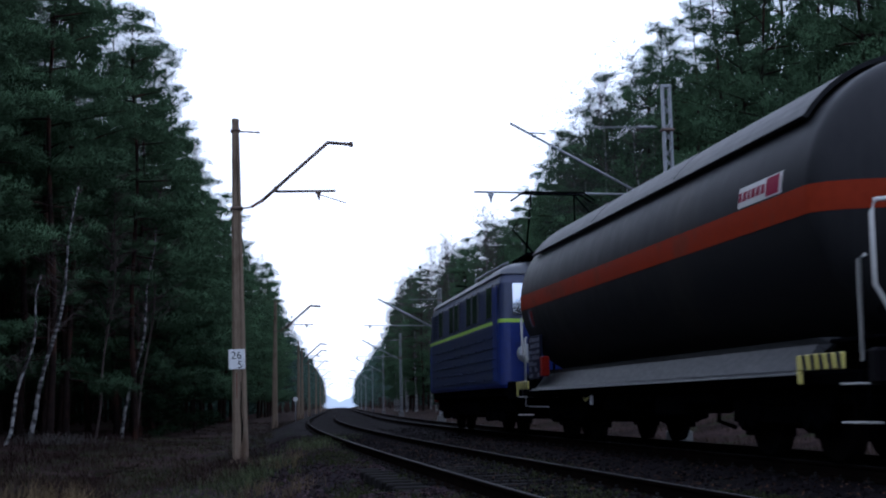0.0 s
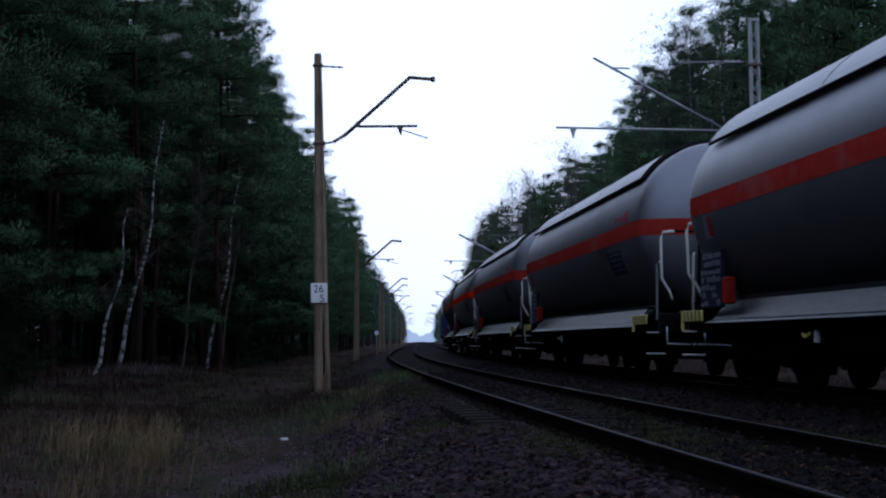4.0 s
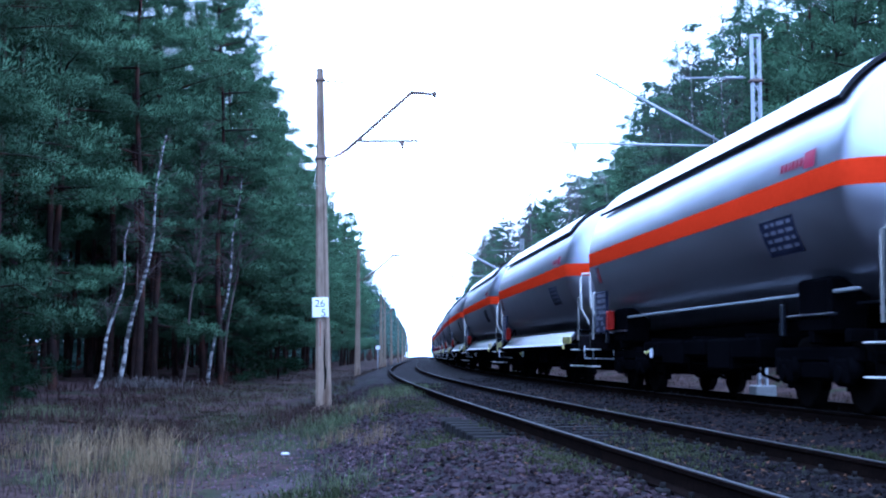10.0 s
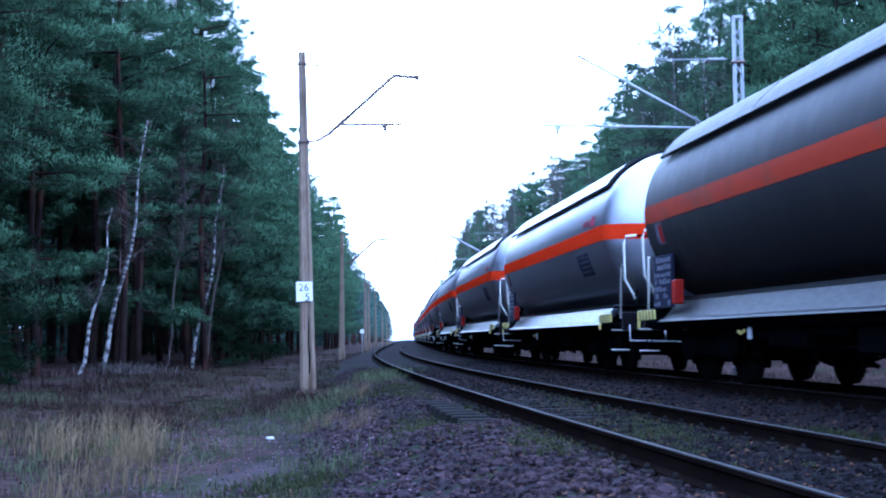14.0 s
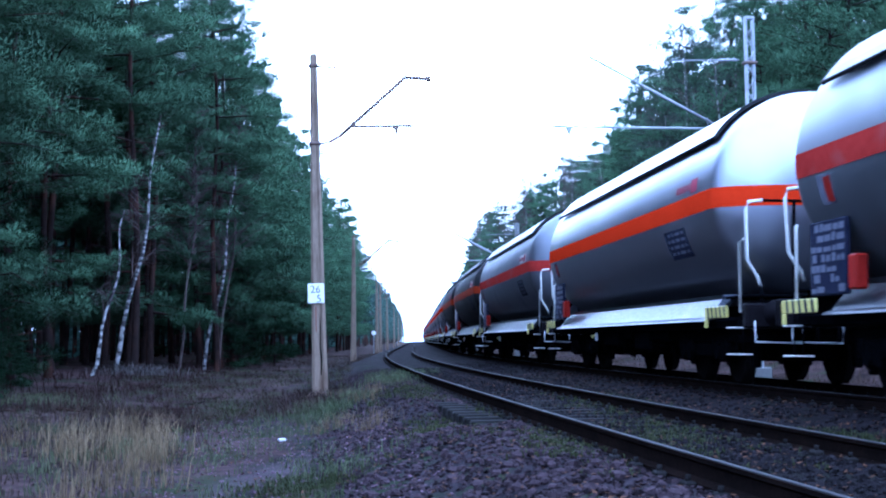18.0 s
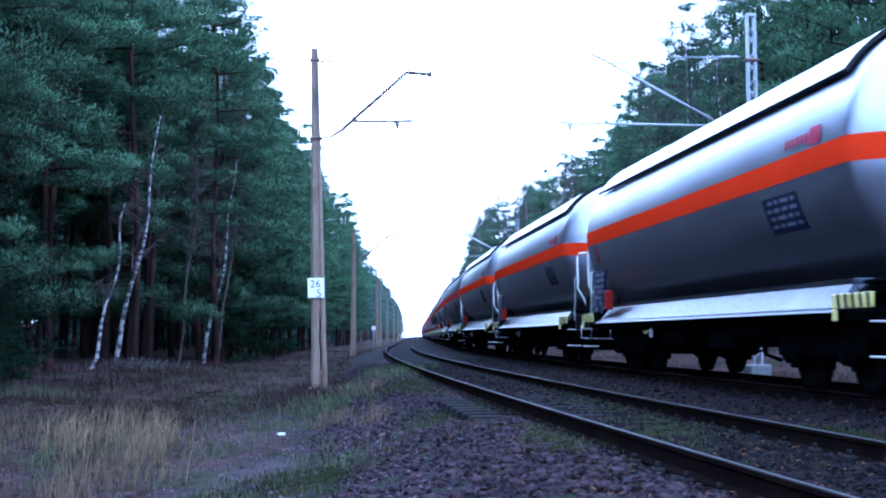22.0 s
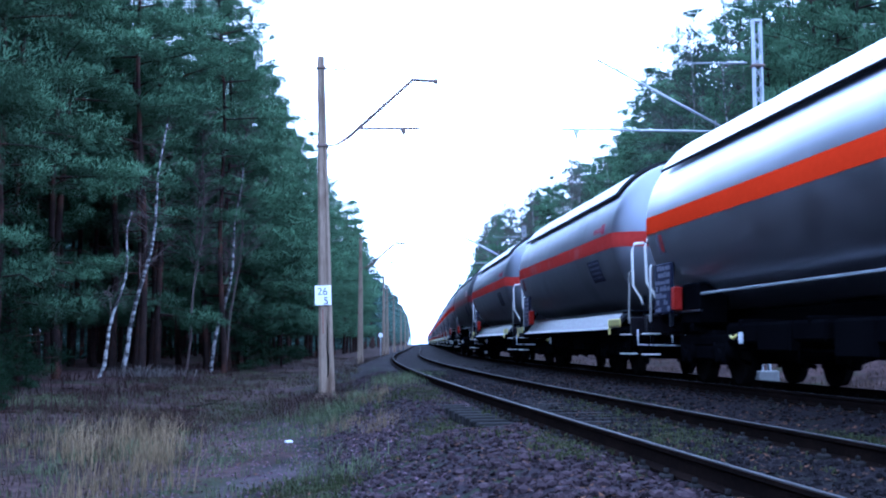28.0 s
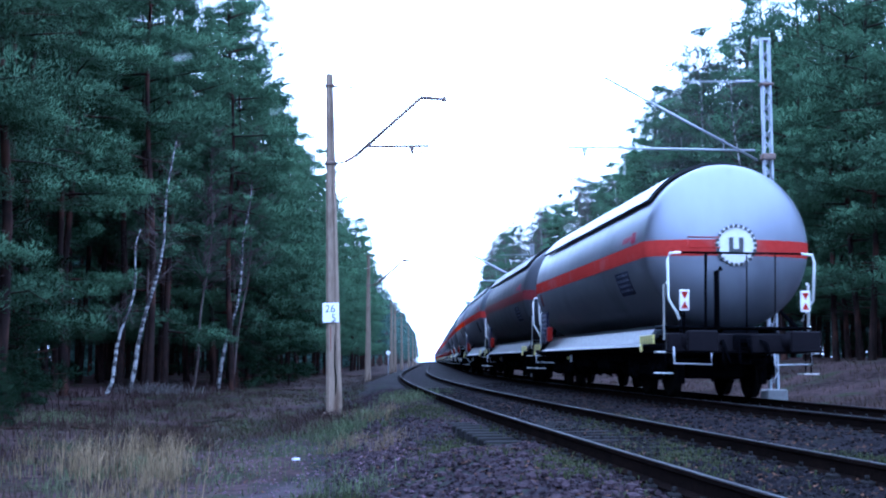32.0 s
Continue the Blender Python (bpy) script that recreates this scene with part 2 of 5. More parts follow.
class Shape:
    """Vertices and faces gathered piece by piece, made into one mesh."""

    def __init__(self):
        self.v, self.f, self.soft = [], [], []

    def add(self, verts, faces, soft=False):
        o = len(self.v)
        self.v += [tuple(p) for p in verts]
        self.f += [tuple(i + o for i in q) for q in faces]
        self.soft += [soft] * len(faces)
        return self

    def box(self, x0, x1, y0, y1, z0, z1, cut=0.0):
        c = min(cut, abs(x1 - x0) / 3, abs(y1 - y0) / 3, abs(z1 - z0) / 3)
        if c <= 0:
            v = [(x, y, z) for z in (z0, z1) for y in (y0, y1) for x in (x0, x1)]
            return self.add(v, [(0, 2, 3, 1), (4, 5, 7, 6), (0, 1, 5, 4), (2, 6, 7, 3), (0, 4, 6, 2), (1, 3, 7, 5)])
        ring = lambda d: [(x0 + d, y0), (x1 - d, y0), (x1, y0 + d), (x1, y1 - d), (x1 - d, y1), (x0 + d, y1), (x0, y1 - d), (x0, y0 + d)]
        inner = [(min(max(x, x0 + c), x1 - c), min(max(y, y0 + c), y1 - c)) for x, y in ring(c)]
        v = [(*p, z0) for p in inner] + [(*p, z0 + c) for p in ring(c)] + [(*p, z1 - c) for p in ring(c)] + [(*p, z1) for p in inner]
        f = [tuple(range(7, -1, -1)), tuple(range(24, 32))]
        for k in range(3):
            f += [(k * 8 + i, k * 8 + (i + 1) % 8, k * 8 + 8 + (i + 1) % 8, k * 8 + 8 + i) for i in range(8)]
        return self.add(v, f)

    def tube(self, pts, r, n=8, soft=True, ends=True):
        """A round bar along a line of points; r is one radius or one for each point."""
        pts = [Vector(p) for p in pts]
        rs = r if isinstance(r, (list, tuple)) else [r] * len(pts)
        v, f = [], []
        for i, p in enumerate(pts):
            d = (pts[min(i + 1, len(pts) - 1)] - pts[max(i - 1, 0)]).normalized()
            a = d.cross(Vector((0, 0, 1)) if abs(d.z) < 0.9 else Vector((1, 0, 0))).normalized()
            b = a.cross(d)
            v += [p + (a * math.cos(t) + b * math.sin(t)) * rs[i] for t in [2 * math.pi * k / n for k in range(n)]]
        for i in range(len(pts) - 1):
            f += [(i * n + k, i * n + (k + 1) % n, (i + 1) * n + (k + 1) % n, (i + 1) * n + k) for k in range(n)]
        if ends:
            self.add(v, f, soft)
            o = len(self.v) - len(v)
            self.f += [tuple(o + k for k in range(n - 1, -1, -1)), tuple(o + len(v) - n + k for k in range(n))]
            self.soft += [False, False]
            return self
        return self.add(v, f, soft)

    def turn(self, prof, centre, axis="y", n=24, soft=True):
        """A turned body: prof is a list of (along, radius)."""
        cx, cy, cz = centre
        v, f = [], []
        for a, r in prof:
            for k in range(n):
                t = 2 * math.pi * k / n
                c, s = r * math.cos(t), r * math.sin(t)
                v.append({"y": (cx + c, cy + a, cz + s), "x": (cx + a, cy + c, cz + s), "z": (cx + c, cy + s, cz + a)}[axis])
        for i in range(len(prof) - 1):
            f += [(i * n + k, i * n + (k + 1) % n, (i + 1) * n + (k + 1) % n, (i + 1) * n + k) for k in range(n)]
        self.add(v, f, soft)
        o = len(self.v) - len(v)
        self.f += [tuple(o + k for k in range(n)), tuple(o + len(v) - 1 - k for k in range(n))]
        self.soft += [False, False]
        return self

    def quad_strip(self, rows, soft=False, close=False):
        n = len(rows[0])
        v = [p for r in rows for p in r]
        m = n if close else n - 1
        f = [(i * n + k, i * n + (k + 1) % n, (i + 1) * n + (k + 1) % n, (i + 1) * n + k) for i in range(len(rows) - 1) for k in range(m)]
        return self.add(v, f, soft)

    def mesh(self, name, mats):
        me = bpy.data.meshes.new(name)
        me.from_pydata(self.v, [], self.f)
        for m in mats if isinstance(mats, (list, tuple)) else [mats]:
            me.materials.append(m)
        me.polygons.foreach_set("use_smooth", self.soft)
        bm = bmesh.new()
        bm.from_mesh(me)
        bmesh.ops.recalc_face_normals(bm, faces=bm.faces)
        bm.to_mesh(me)
        bm.free()
        return me


def part(name, shape, material, parent=None, label="", m=None):
    """One mesh object out of a Shape or a ready mesh, under a thing or a part."""
    me = shape if isinstance(shape, bpy.types.Mesh) else shape.mesh(name, material)
    ob = new(name, me)
    if parent:
        ob.parent = parent
    if m is not None:
        ob.matrix_basis = m
    return tagged(ob, label) if label else ob


def raw_mesh(name, v, f, mat, soft=False):
    """A large mesh straight from arrays of triangles or quads of one size."""
    me = bpy.data.meshes.new(name)
    v, f = np.asarray(v, np.float32), np.asarray(f, np.int32)
    k = f.shape[1]
    me.vertices.add(len(v))
    me.vertices.foreach_set("co", v.ravel())
    me.loops.add(f.size)
    me.loops.foreach_set("vertex_index", f.ravel())
    me.polygons.add(len(f))
    me.polygons.foreach_set("loop_start", np.arange(0, f.size, k, dtype=np.int32))
    me.polygons.foreach_set("use_smooth", np.full(len(f), soft))
    me.materials.append(mat)
    me.update(calc_edges=True)
    return me


# ---- the line: a right-hand curve that runs out into a straight ----
CURVE = dict(x0=3.1698, heading=-0.114985, bend=0.00119404, end=62.72, ease=40.99)
STEP = 0.5
_s = np.arange(-560, 900, STEP)
_k = CURVE["bend"] * np.clip(1 - (_s - CURVE["end"]) / CURVE["ease"], 0, 1)
_t = np.cumsum(_k) * STEP
_i0 = int(np.argmin(abs(_s)))
_t = _t - _t[_i0] + CURVE["heading"]
_x, _y = np.cumsum(np.sin(_t)) * STEP, np.cumsum(np.cos(_t)) * STEP
_x, _y = _x - _x[_i0] + CURVE["x0"], _y - _y[_i0]
SECOND = 4.10        # from the first track's centre to the second's
CANT = 0.02          # outer rail above inner rail


def at(s, u=0.0, z=0.0):
    """A place along the line: s metres on, u metres to the right of the first track's centre."""
    x, y, t = np.interp(s, _s, _x), np.interp(s, _s, _y), np.interp(s, _s, _t)
    return (float(x + u * math.cos(t)), float(y - u * math.sin(t)), z)


def heading(s):
    return float(np.interp(s, _s, _t))


def line_frame(x, y):
    """How far on and how far to the right of the line the places x, y lie."""
    x, y = np.asarray(x, float), np.asarray(y, float)
    s = np.clip(y, -500, 880)
    for _ in range(4):
        cx, cy, t = np.interp(s, _s, _x), np.interp(s, _s, _y), np.interp(s, _s, _t)
        s = s + (x - cx) * np.sin(t) + (y - cy) * np.cos(t)
    cx, cy, t = np.interp(s, _s, _x), np.interp(s, _s, _y), np.interp(s, _s, _t)
    return s, (x - cx) * np.cos(t) - (y - cy) * np.sin(t)


U_KNOTS = [-400, -40, -14, -10, -6, -4, -2.9, -2.1, -1.7, -1.4, 0, 1.4, 1.7, 2.05, 2.4, 2.7, 4.1, 5.5, 5.8, 6.2, 7.2, 9.5, 11.5, 14, 18, 40, 400]
Z_KNOTS = [-0.3, -0.25, -0.2, -0.42, -0.62, -0.63, -0.57, -0.36, -0.20, -0.16, -0.152, -0.16, -0.18, -0.20, -0.18, -0.16, -0.155, -0.16, -0.19, -0.28, -0.42, -0.40, -0.1, 0.45, 0.7, 0.6, 0.5]


def relief(x, y, s, u):
    """Ground height: the bed's profile, hollows in the heath, small lumps, and a washed-out place that bares some sleeper ends."""
    z = np.interp(u, U_KNOTS, Z_KNOTS)
    rough = np.clip((np.abs(u - 2) - 4.2) / 3, 0, 1)
    z = z + rough * (0.06 * np.sin(x * 0.9 + 1.3) * np.cos(y * 0.55) + 0.05 * np.sin(x * 0.31 + y * 0.23))
    z = z + 0.010 * np.sin(x * 5 + y * 3.1) * np.cos(y * 4.3 - x) + 0.006 * np.sin(x * 9.1 - y * 7.3)
    hole = np.exp(-((s - 16.2) / 2.1) ** 4) * np.exp(-((u + 1.45) / 0.50) ** 4)
    graze = np.exp(-((s - 16.0) / 4.0) ** 4) * np.exp(-(u / 0.6) ** 4)
    return z - 0.16 * hole - 0.03 * graze


def ground_z(x, y):
    s, u = line_frame(x, y)
    return relief(np.asarray(x, float), np.asarray(y, float), s, u)


def gz(x, y):
    return float(ground_z(x, y))


def blended_ground():
    """Heath soil and ballast in one material, mixed by the mesh's gravel weight and a ragged noise edge."""
    m = bpy.data.materials.new("heath_and_ballast")
    m.use_nodes = True
    n, l = m.node_tree.nodes, m.node_tree.links
    n.clear()
    out, mix = n.new("ShaderNodeOutputMaterial"), n.new("ShaderNodeMixShader")
    att, noi, add, rng, co = n.new("ShaderNodeAttribute"), n.new("ShaderNodeTexNoise"), n.new("ShaderNodeMath"), n.new("ShaderNodeMapRange"), n.new("ShaderNodeTexCoord")
    att.attribute_name = "gravel"
    noi.inputs["Scale"].default_value, noi.inputs["Detail"].default_value = 0.9, 8
    l.new(co.outputs["Object"], noi.inputs["Vector"])
    l.new(att.outputs["Fac"], add.inputs[0])
    l.new(noi.outputs[0], add.inputs[1])
    rng.inputs[1].default_value, rng.inputs[2].default_value = 0.9, 1.1
    l.new(add.outputs[0], rng.inputs[0])
    l.new(rng.outputs[0], mix.inputs[0])
    path = n.new("ShaderNodeAttribute")
    path.attribute_name = "path"
    soot = n.new("ShaderNodeAttribute")
    soot.attribute_name = "soot"
    for k, (low, high, patch_, scale, stain, bump) in enumerate((((0.008, 0.0052, 0.0050), (0.048, 0.031, 0.029), (0.020, 0.022, 0.011), 5, 0.30, 0.9), ((0.005, 0.004, 0.0048), (0.026, 0.0205, 0.0235), (0.015, 0.019, 0.010), 24, 0.7, 1.0))):
        b = n.new("ShaderNodeBsdfPrincipled")
        f, w, p, mul, ramp, bp, cut, mx = (n.new(x) for x in ("ShaderNodeTexNoise", "ShaderNodeTexNoise", "ShaderNodeTexNoise", "ShaderNodeMath", "ShaderNodeValToRGB", "ShaderNodeBump", "ShaderNodeMapRange", "ShaderNodeMixRGB"))
        for q, sc, de in ((f, scale, 10), (w, stain, 5), (p, stain * 2.2, 6)):
            q.inputs["Scale"].default_value, q.inputs["Detail"].default_value = sc, de
            l.new(co.outputs["Object"], q.inputs["Vector"])
        mul.operation = "ADD"
        l.new(f.outputs[0], mul.inputs[0])
        l.new(w.outputs[0], mul.inputs[1])
        ramp.color_ramp.elements[0].position, ramp.color_ramp.elements[1].position = 0.40, 0.62
        ramp.color_ramp.elements[0].color, ramp.color_ramp.elements[1].color = (*low, 1), (*high, 1)
        half = n.new("ShaderNodeMath")
        half.operation = "MULTIPLY"
        half.inputs[1].default_value = 0.5
        l.new(mul.outputs[0], half.inputs[0])
        l.new(half.outputs[0], ramp.inputs[0])
        cut.inputs[1].default_value, cut.inputs[2].default_value = 0.54, 0.64
        l.new(p.outputs[0], cut.inputs[0])
        l.new(cut.outputs[0], mx.inputs[0])
        l.new(ramp.outputs[0], mx.inputs[1])
        mx.inputs[2].default_value = (*patch_, 1)
        worn, bare, sift = n.new("ShaderNodeMixRGB"), n.new("ShaderNodeMath"), n.new("ShaderNodeMapRange")
        l.new(path.outputs["Fac"], bare.inputs[0])
        l.new(noi.outputs[0], bare.inputs[1])
        sift.inputs[1].default_value, sift.inputs[2].default_value = 0.92, 1.15
        l.new(bare.outputs[0], sift.inputs[0])
        l.new(sift.outputs[0], worn.inputs[0])
        l.new(mx.outputs[0], worn.inputs[1])
        tone = n.new("ShaderNodeValToRGB")
        tone.color_ramp.elements[0].position, tone.color_ramp.elements[1].position = 0.4, 0.62
        tone.color_ramp.elements[0].color, tone.color_ramp.elements[1].color = (0.018, 0.014, 0.0145, 1), (0.052, 0.041, 0.042, 1)
        l.new(half.outputs[0], tone.inputs[0])
        l.new(tone.outputs[0], worn.inputs[2])
        darken = n.new("ShaderNodeMixRGB")
        l.new(soot.outputs["Fac"], darken.inputs[0])
        l.new(worn.outputs[0], darken.inputs[1])
        darken.inputs[2].default_value = (0.0055, 0.0046, 0.0052, 1)
        l.new(darken.outputs[0], b.inputs["Base Color"])
        b.inputs["Roughness"].default_value = 0.92
        b.inputs["Specular IOR Level"].default_value = 0.01
        bp.inputs["Strength"].default_value, bp.inputs["Distance"].default_value = bump, 0.03
        l.new(f.outputs[0], bp.inputs["Height"])
        l.new(bp.outputs[0], b.inputs["Normal"])
        l.new(b.outputs[0], mix.inputs[1 + k])
    l.new(mix.outputs[0], out.inputs[0])
    return m


def build_ground():
    us = np.array([-1500, -500, -150, -70, -40, -28, -22, -18, -15, -13, -11.5, -10, -9, -8, -7, -6.2, -5.5, -4.8, -4.2, -3.7, -3.3, -2.9, -2.6, -2.3, -2.1, -1.9, -1.7, -1.5, -1.3, -1.1, -.9, -.6, -.3, 0, .3, .6, .9, 1.2, 1.5, 1.75, 2.05, 2.4, 2.7, 3, 3.6, 4.1, 4.7, 5.2, 5.5, 5.85, 6.2, 6.6, 7.2, 8, 8.8, 9.5, 10.5, 11.5, 12.7, 14, 16, 18, 22, 30, 45, 80, 200, 600, 1500])
    ss = np.concatenate([np.arange(-540, -40, 20), np.arange(-40, 4, 4), np.arange(4, 45, 0.3), np.arange(45, 120, 2.0), np.arange(120, 880, 12.0), [1200, 2500]])
    v, wt, bed_darks, trod = [], [], [], []
    for s in ss:
        c = min(s, 879)
        x, y, t = np.interp(c, _s, _x), np.interp(c, _s, _y), np.interp(c, _s, _t)
        X, Y = x + us * math.cos(t) + (s - c) * math.sin(t), y - us * math.sin(t) + (s - c) * math.cos(t)
        v.append(np.stack([X, Y, relief(X, Y, np.full_like(us, s), us)], 1))
        path = 0.45 * np.exp(-((us + 3.6 + 0.5 * math.sin(s * .3)) / 0.9) ** 2)
        wt.append(np.maximum(np.interp(us, [-6, -3.4, -2.0, 6.2, 8.2], [0, 0.42, 1, 1, 0]), path + 0.1))
        mid = np.interp(s, [6, 10, 12.8, 16.8, 21, 30], [-5.6, -4.7, -3.65, -2.25, -2.1, -2.2])
        trod.append(0.65 * np.exp(-((us - mid) / 0.55) ** 2) * np.interp(s, [4, 6, 18, 30], [0, 1, 1, 0.2]))
        # Bed darker from the first track's left rail to the second's right rail.
        bed_darks.append(np.interp(us, [-1.1, -.7, 5.0, 5.8], [0, .7, .7, 0]))
    n = len(us)
    v = np.concatenate(v)
    i, k = np.meshgrid(np.arange(len(ss) - 1), np.arange(n - 1), indexing="ij")
    a = (i * n + k).ravel()
    me = raw_mesh("ground", v, np.stack([a, a + 1, a + n + 1, a + n], 1), blended_ground(), True)
    me.attributes.new("gravel", "FLOAT", "POINT").data.foreach_set("value", np.concatenate(wt).astype(np.float32))
    me.attributes.new("path", "FLOAT", "POINT").data.foreach_set("value", np.concatenate(trod).astype(np.float32))
    me.attributes.new("soot", "FLOAT", "POINT").data.foreach_set("value", np.concatenate(bed_darks).astype(np.float32))
    tagged(new("ground", me), "heath ground with a grey ballast bed through it", "ground", kind="structure")


build_ground()


def sweep(prof, s0, s1, step, u0, closed=False):
    """A profile of (u, z) carried along the line."""
    sh = Shape()
    rows = [[at(s, u0 + u, z) for u, z in prof] for s in np.arange(s0, s1 + step / 2, step)]
    return sh.quad_strip(rows, close=closed)


def build_track(name, u0, words):
    base = tagged(new(name, None), words, "railway track", kind="structure")
    for side in (-1, 1):
        lift = -side * CANT / 2
        foot = [(-.07, -.16), (-.07, -.145), (-.012, -.125), (-.012, -.045), (-.035, -.03), (-.036, -.006), (.036, -.006), (.035, -.03), (.012, -.045), (.012, -.125), (.07, -.145), (.07, -.16)]
        head = [(-.016, -.005), (-.012, 0.0), (.012, 0.0), (.016, -.005)]
        for a, b, st in ((-540, -20, 10), (-20, 120, 1.0), (120, 860, 8)):
            rail = part("rail", sweep([(u, z + lift) for u, z in foot], a, b, st, u0 + side * .753), RAIL_SIDE, base)
            part("rail_head", sweep([(u, z + lift) for u, z in head], a, b, st, u0 + side * .753), RAIL_TOP, rail, "polished running surface")
    return base


track_near = build_track("track_1", 0.0, "empty railway track with shiny rail heads on ballast")
track_far = build_track("track_2", SECOND, "railway track under the passing tank train")


def build_sleepers(base, u0):
    sh = Shape()
    sh.box(-1.3, 1.3, -.13, .13, -.30, -.165, .02)
    for side in (-1, 1):
        for d in (-.11, .11):
            sh.box(side * .753 + d - .035, side * .753 + d + .035, -.07, .07, -.17, -.125, .012)
            sh.turn([(0, .018), (.04, .018)], (side * .753 + d, 0, -.13), "z", 6)
    me = sh.mesh("sleeper", SLEEPER)
    rest_v, rest_f = [], []
    one = Shape().box(-1.3, 1.3, -.13, .13, -.30, -.165)
    for i, s in enumerate(np.arange(-30, 180, 0.6)):
        jitter = random.uniform(-.02, .02)
        if 3 < s < 90:
            part("sleeper", me, None, base, m=Matrix.Translation(at(s + jitter, u0)) @ Matrix.Rotation(-heading(s) + random.uniform(-.01, .01), 4, "Z"))
        else:
            m = Matrix.Translation(at(s, u0)) @ Matrix.Rotation(-heading(s), 4, "Z")
            o = len(rest_v)
            rest_v += [tuple(m @ Vector(p)) for p in one.v]
            rest_f += [tuple(j + o for j in q) for q in one.f]
    tagged(part("distant_sleepers", raw_mesh("distant_sleepers", rest_v, rest_f, SLEEPER), None, base), kind="stuff")

# ---- catenary poles ----


def insulator(sh, p, q, r=0.055, discs=4):
    p, q = Vector(p), Vector(q)
    pts, rs = [], []
    for i in range(discs * 2 + 1):
        pts.append(p.lerp(q, i / (discs * 2)))
        rs.append(r if i % 2 else r * 0.45)
    sh.tube(pts, rs, 8)


def concrete_pole(s, u, height, lean=0.0, sign=False, base=None, bulk=1.0):
    """A tapered spun-concrete pole with a cantilever tube, top tie, steady arm and registration drop; its own x points to the track."""
    x, y, _ = at(s, u)
    g = gz(x, y) if base is None else base
    thing = tagged(new("catenary_pole", None), "weathered concrete catenary pole with a steel bracket beside the track", "catenary pole", "catenary poles")
    thing.matrix_basis = Matrix.Translation((x, y, g)) @ Matrix.Rotation(-heading(s), 4, "Z") @ Matrix.Rotation(lean, 4, "Y")
    sh = Shape()
    rows = []
    for z in (-0.5, 0.0, 1.2, 2.6, 4.2, 6.0, height - 0.04, height):
        w = 0.185 - 0.10 * max(z, 0) / height - (0.02 if z == height else 0)
        c = w * 0.35
        rows.append([(-w, -w + c, z), (-w + c, -w, z), (w * .1, -w, z), (w * .16, -w + .035, z), (w * .4, -w + .035, z), (w * .46, -w, z), (w - c, -w, z), (w, -w + c, z), (w, w - c, z), (w - c, w, z), (-w + c, w, z), (-w, w - c, z)])
    sh.quad_strip(rows, close=True)
    sh.add(rows[-1], [tuple(range(12))])
    part("shaft", sh, CONCRETE, thing)
    up = lambda z: z - g          # heights given from the rails
    foot = Shape().box(-.30, .30, -.30, .30, -.5, -.05, .06)
    part("foundation", foot, CONCRETE, thing, "mossy concrete footing")
    band = Shape().box(-.15, .15, -.15, .15, up(5.36), up(5.44), .02).tube([(.1, 0, up(5.4)), (.34, 0, up(5.43))], .025)
    part("clamp", Shape().box(-.12, .12, -.12, .12, up(7.25), up(7.30), .01), TUBE, thing)
    part("clamp", band, TUBE, thing, "rusty clamp band")
    for spot in (((.34, 0, up(5.43)), (.62, 0, up(5.60)), .055, 4), ((.1, 0, up(7.26)), (.6, 0, up(7.23)), .03, 3)):
        ins = Shape()
        insulator(ins, *spot)
        part("insulator", ins, INSUL, thing)
    arm = Shape()
    arm.tube([(.6, 0, up(5.58)), (2.18, 0, up(6.97))], .042 * bulk)
    arm.tube([(2.16, 0, up(6.98)), (2.75, 0, up(6.93))], .042 * bulk)
    arm.turn([(-.06, .05), (.06, .05)], (2.75, 0, up(6.93)), "z", 8)
    part("cantilever", arm, TUBE, thing, "slanting cantilever tube")
    st = Shape()
    st.tube([(.95, 0, up(5.80)), (2.35, 0, up(5.80))], .032)
    st.box(.88, .98, -.04, .04, up(5.78), up(5.92), .01)
    st.box(1.86, 2.0, -.03, .03, up(5.74), up(5.80), .01)
    st.tube([(1.94, 0, up(5.74)), (1.95, 0, up(5.58))], [.06, .015], 6)
    st.tube([(1.94, 0, up(5.72)), (2.6, 0, up(5.50))], .014, 5)
    part("steady_arm", st, TUBE, thing)
    if sign:
        split = Shape().tube([(.03, -.172, .35), (.05, -.170, .75), (.02, -.167, 1.05), (.04, -.163, 1.45), (.03, -.160, 1.75)], [.012, .024, .018, .014, .004], 5)
        part("crack", split, BLACK, thing, "dark split in the concrete")
        part("rust_streak", Shape().box(-.075, -.045, -.168, -.15, 1.1, 1.95, .004), INSUL, thing, "rusty streak below the plate")
        plate = part("distance_sign", Shape().box(-.24, .14, -.225, -.20, 2.04, 2.50, .008), SIGN, thing, "white distance plate lettered 26 over 5")
        for word, px, pz in (("26", -.06, 2.28), ("5", .02, 2.06)):
            cu = bpy.data.curves.new("digit", "FONT")
            cu.body, cu.size, cu.align_x, cu.extrude = word, .25, "CENTER", .003
            tmp = bpy.data.objects.new("digit", cu)
            me = bpy.data.meshes.new_from_object(tmp)
            bpy.data.objects.remove(tmp)
            me.materials.clear()
            me.materials.append(INK)
            part("digit", me, None, plate, m=Matrix.Translation((px, -.229, pz)) @ Matrix.Rotation(math.pi / 2, 4, "X"))
    return thing


concrete_pole(31.2, -2.94, 8.0, radians(-0.9), True, base=-0.435)
for s_pole, u_pole in ((81.8, -2.95), (132, -2.95), (148, -3.0), (183, -3.0), (240, -3.0), (300, -3.0), (360, -3), (420, -3)):
    concrete_pole(s_pole, u_pole, 7.9, radians(random.uniform(-.6, .6)), bulk=1.6)


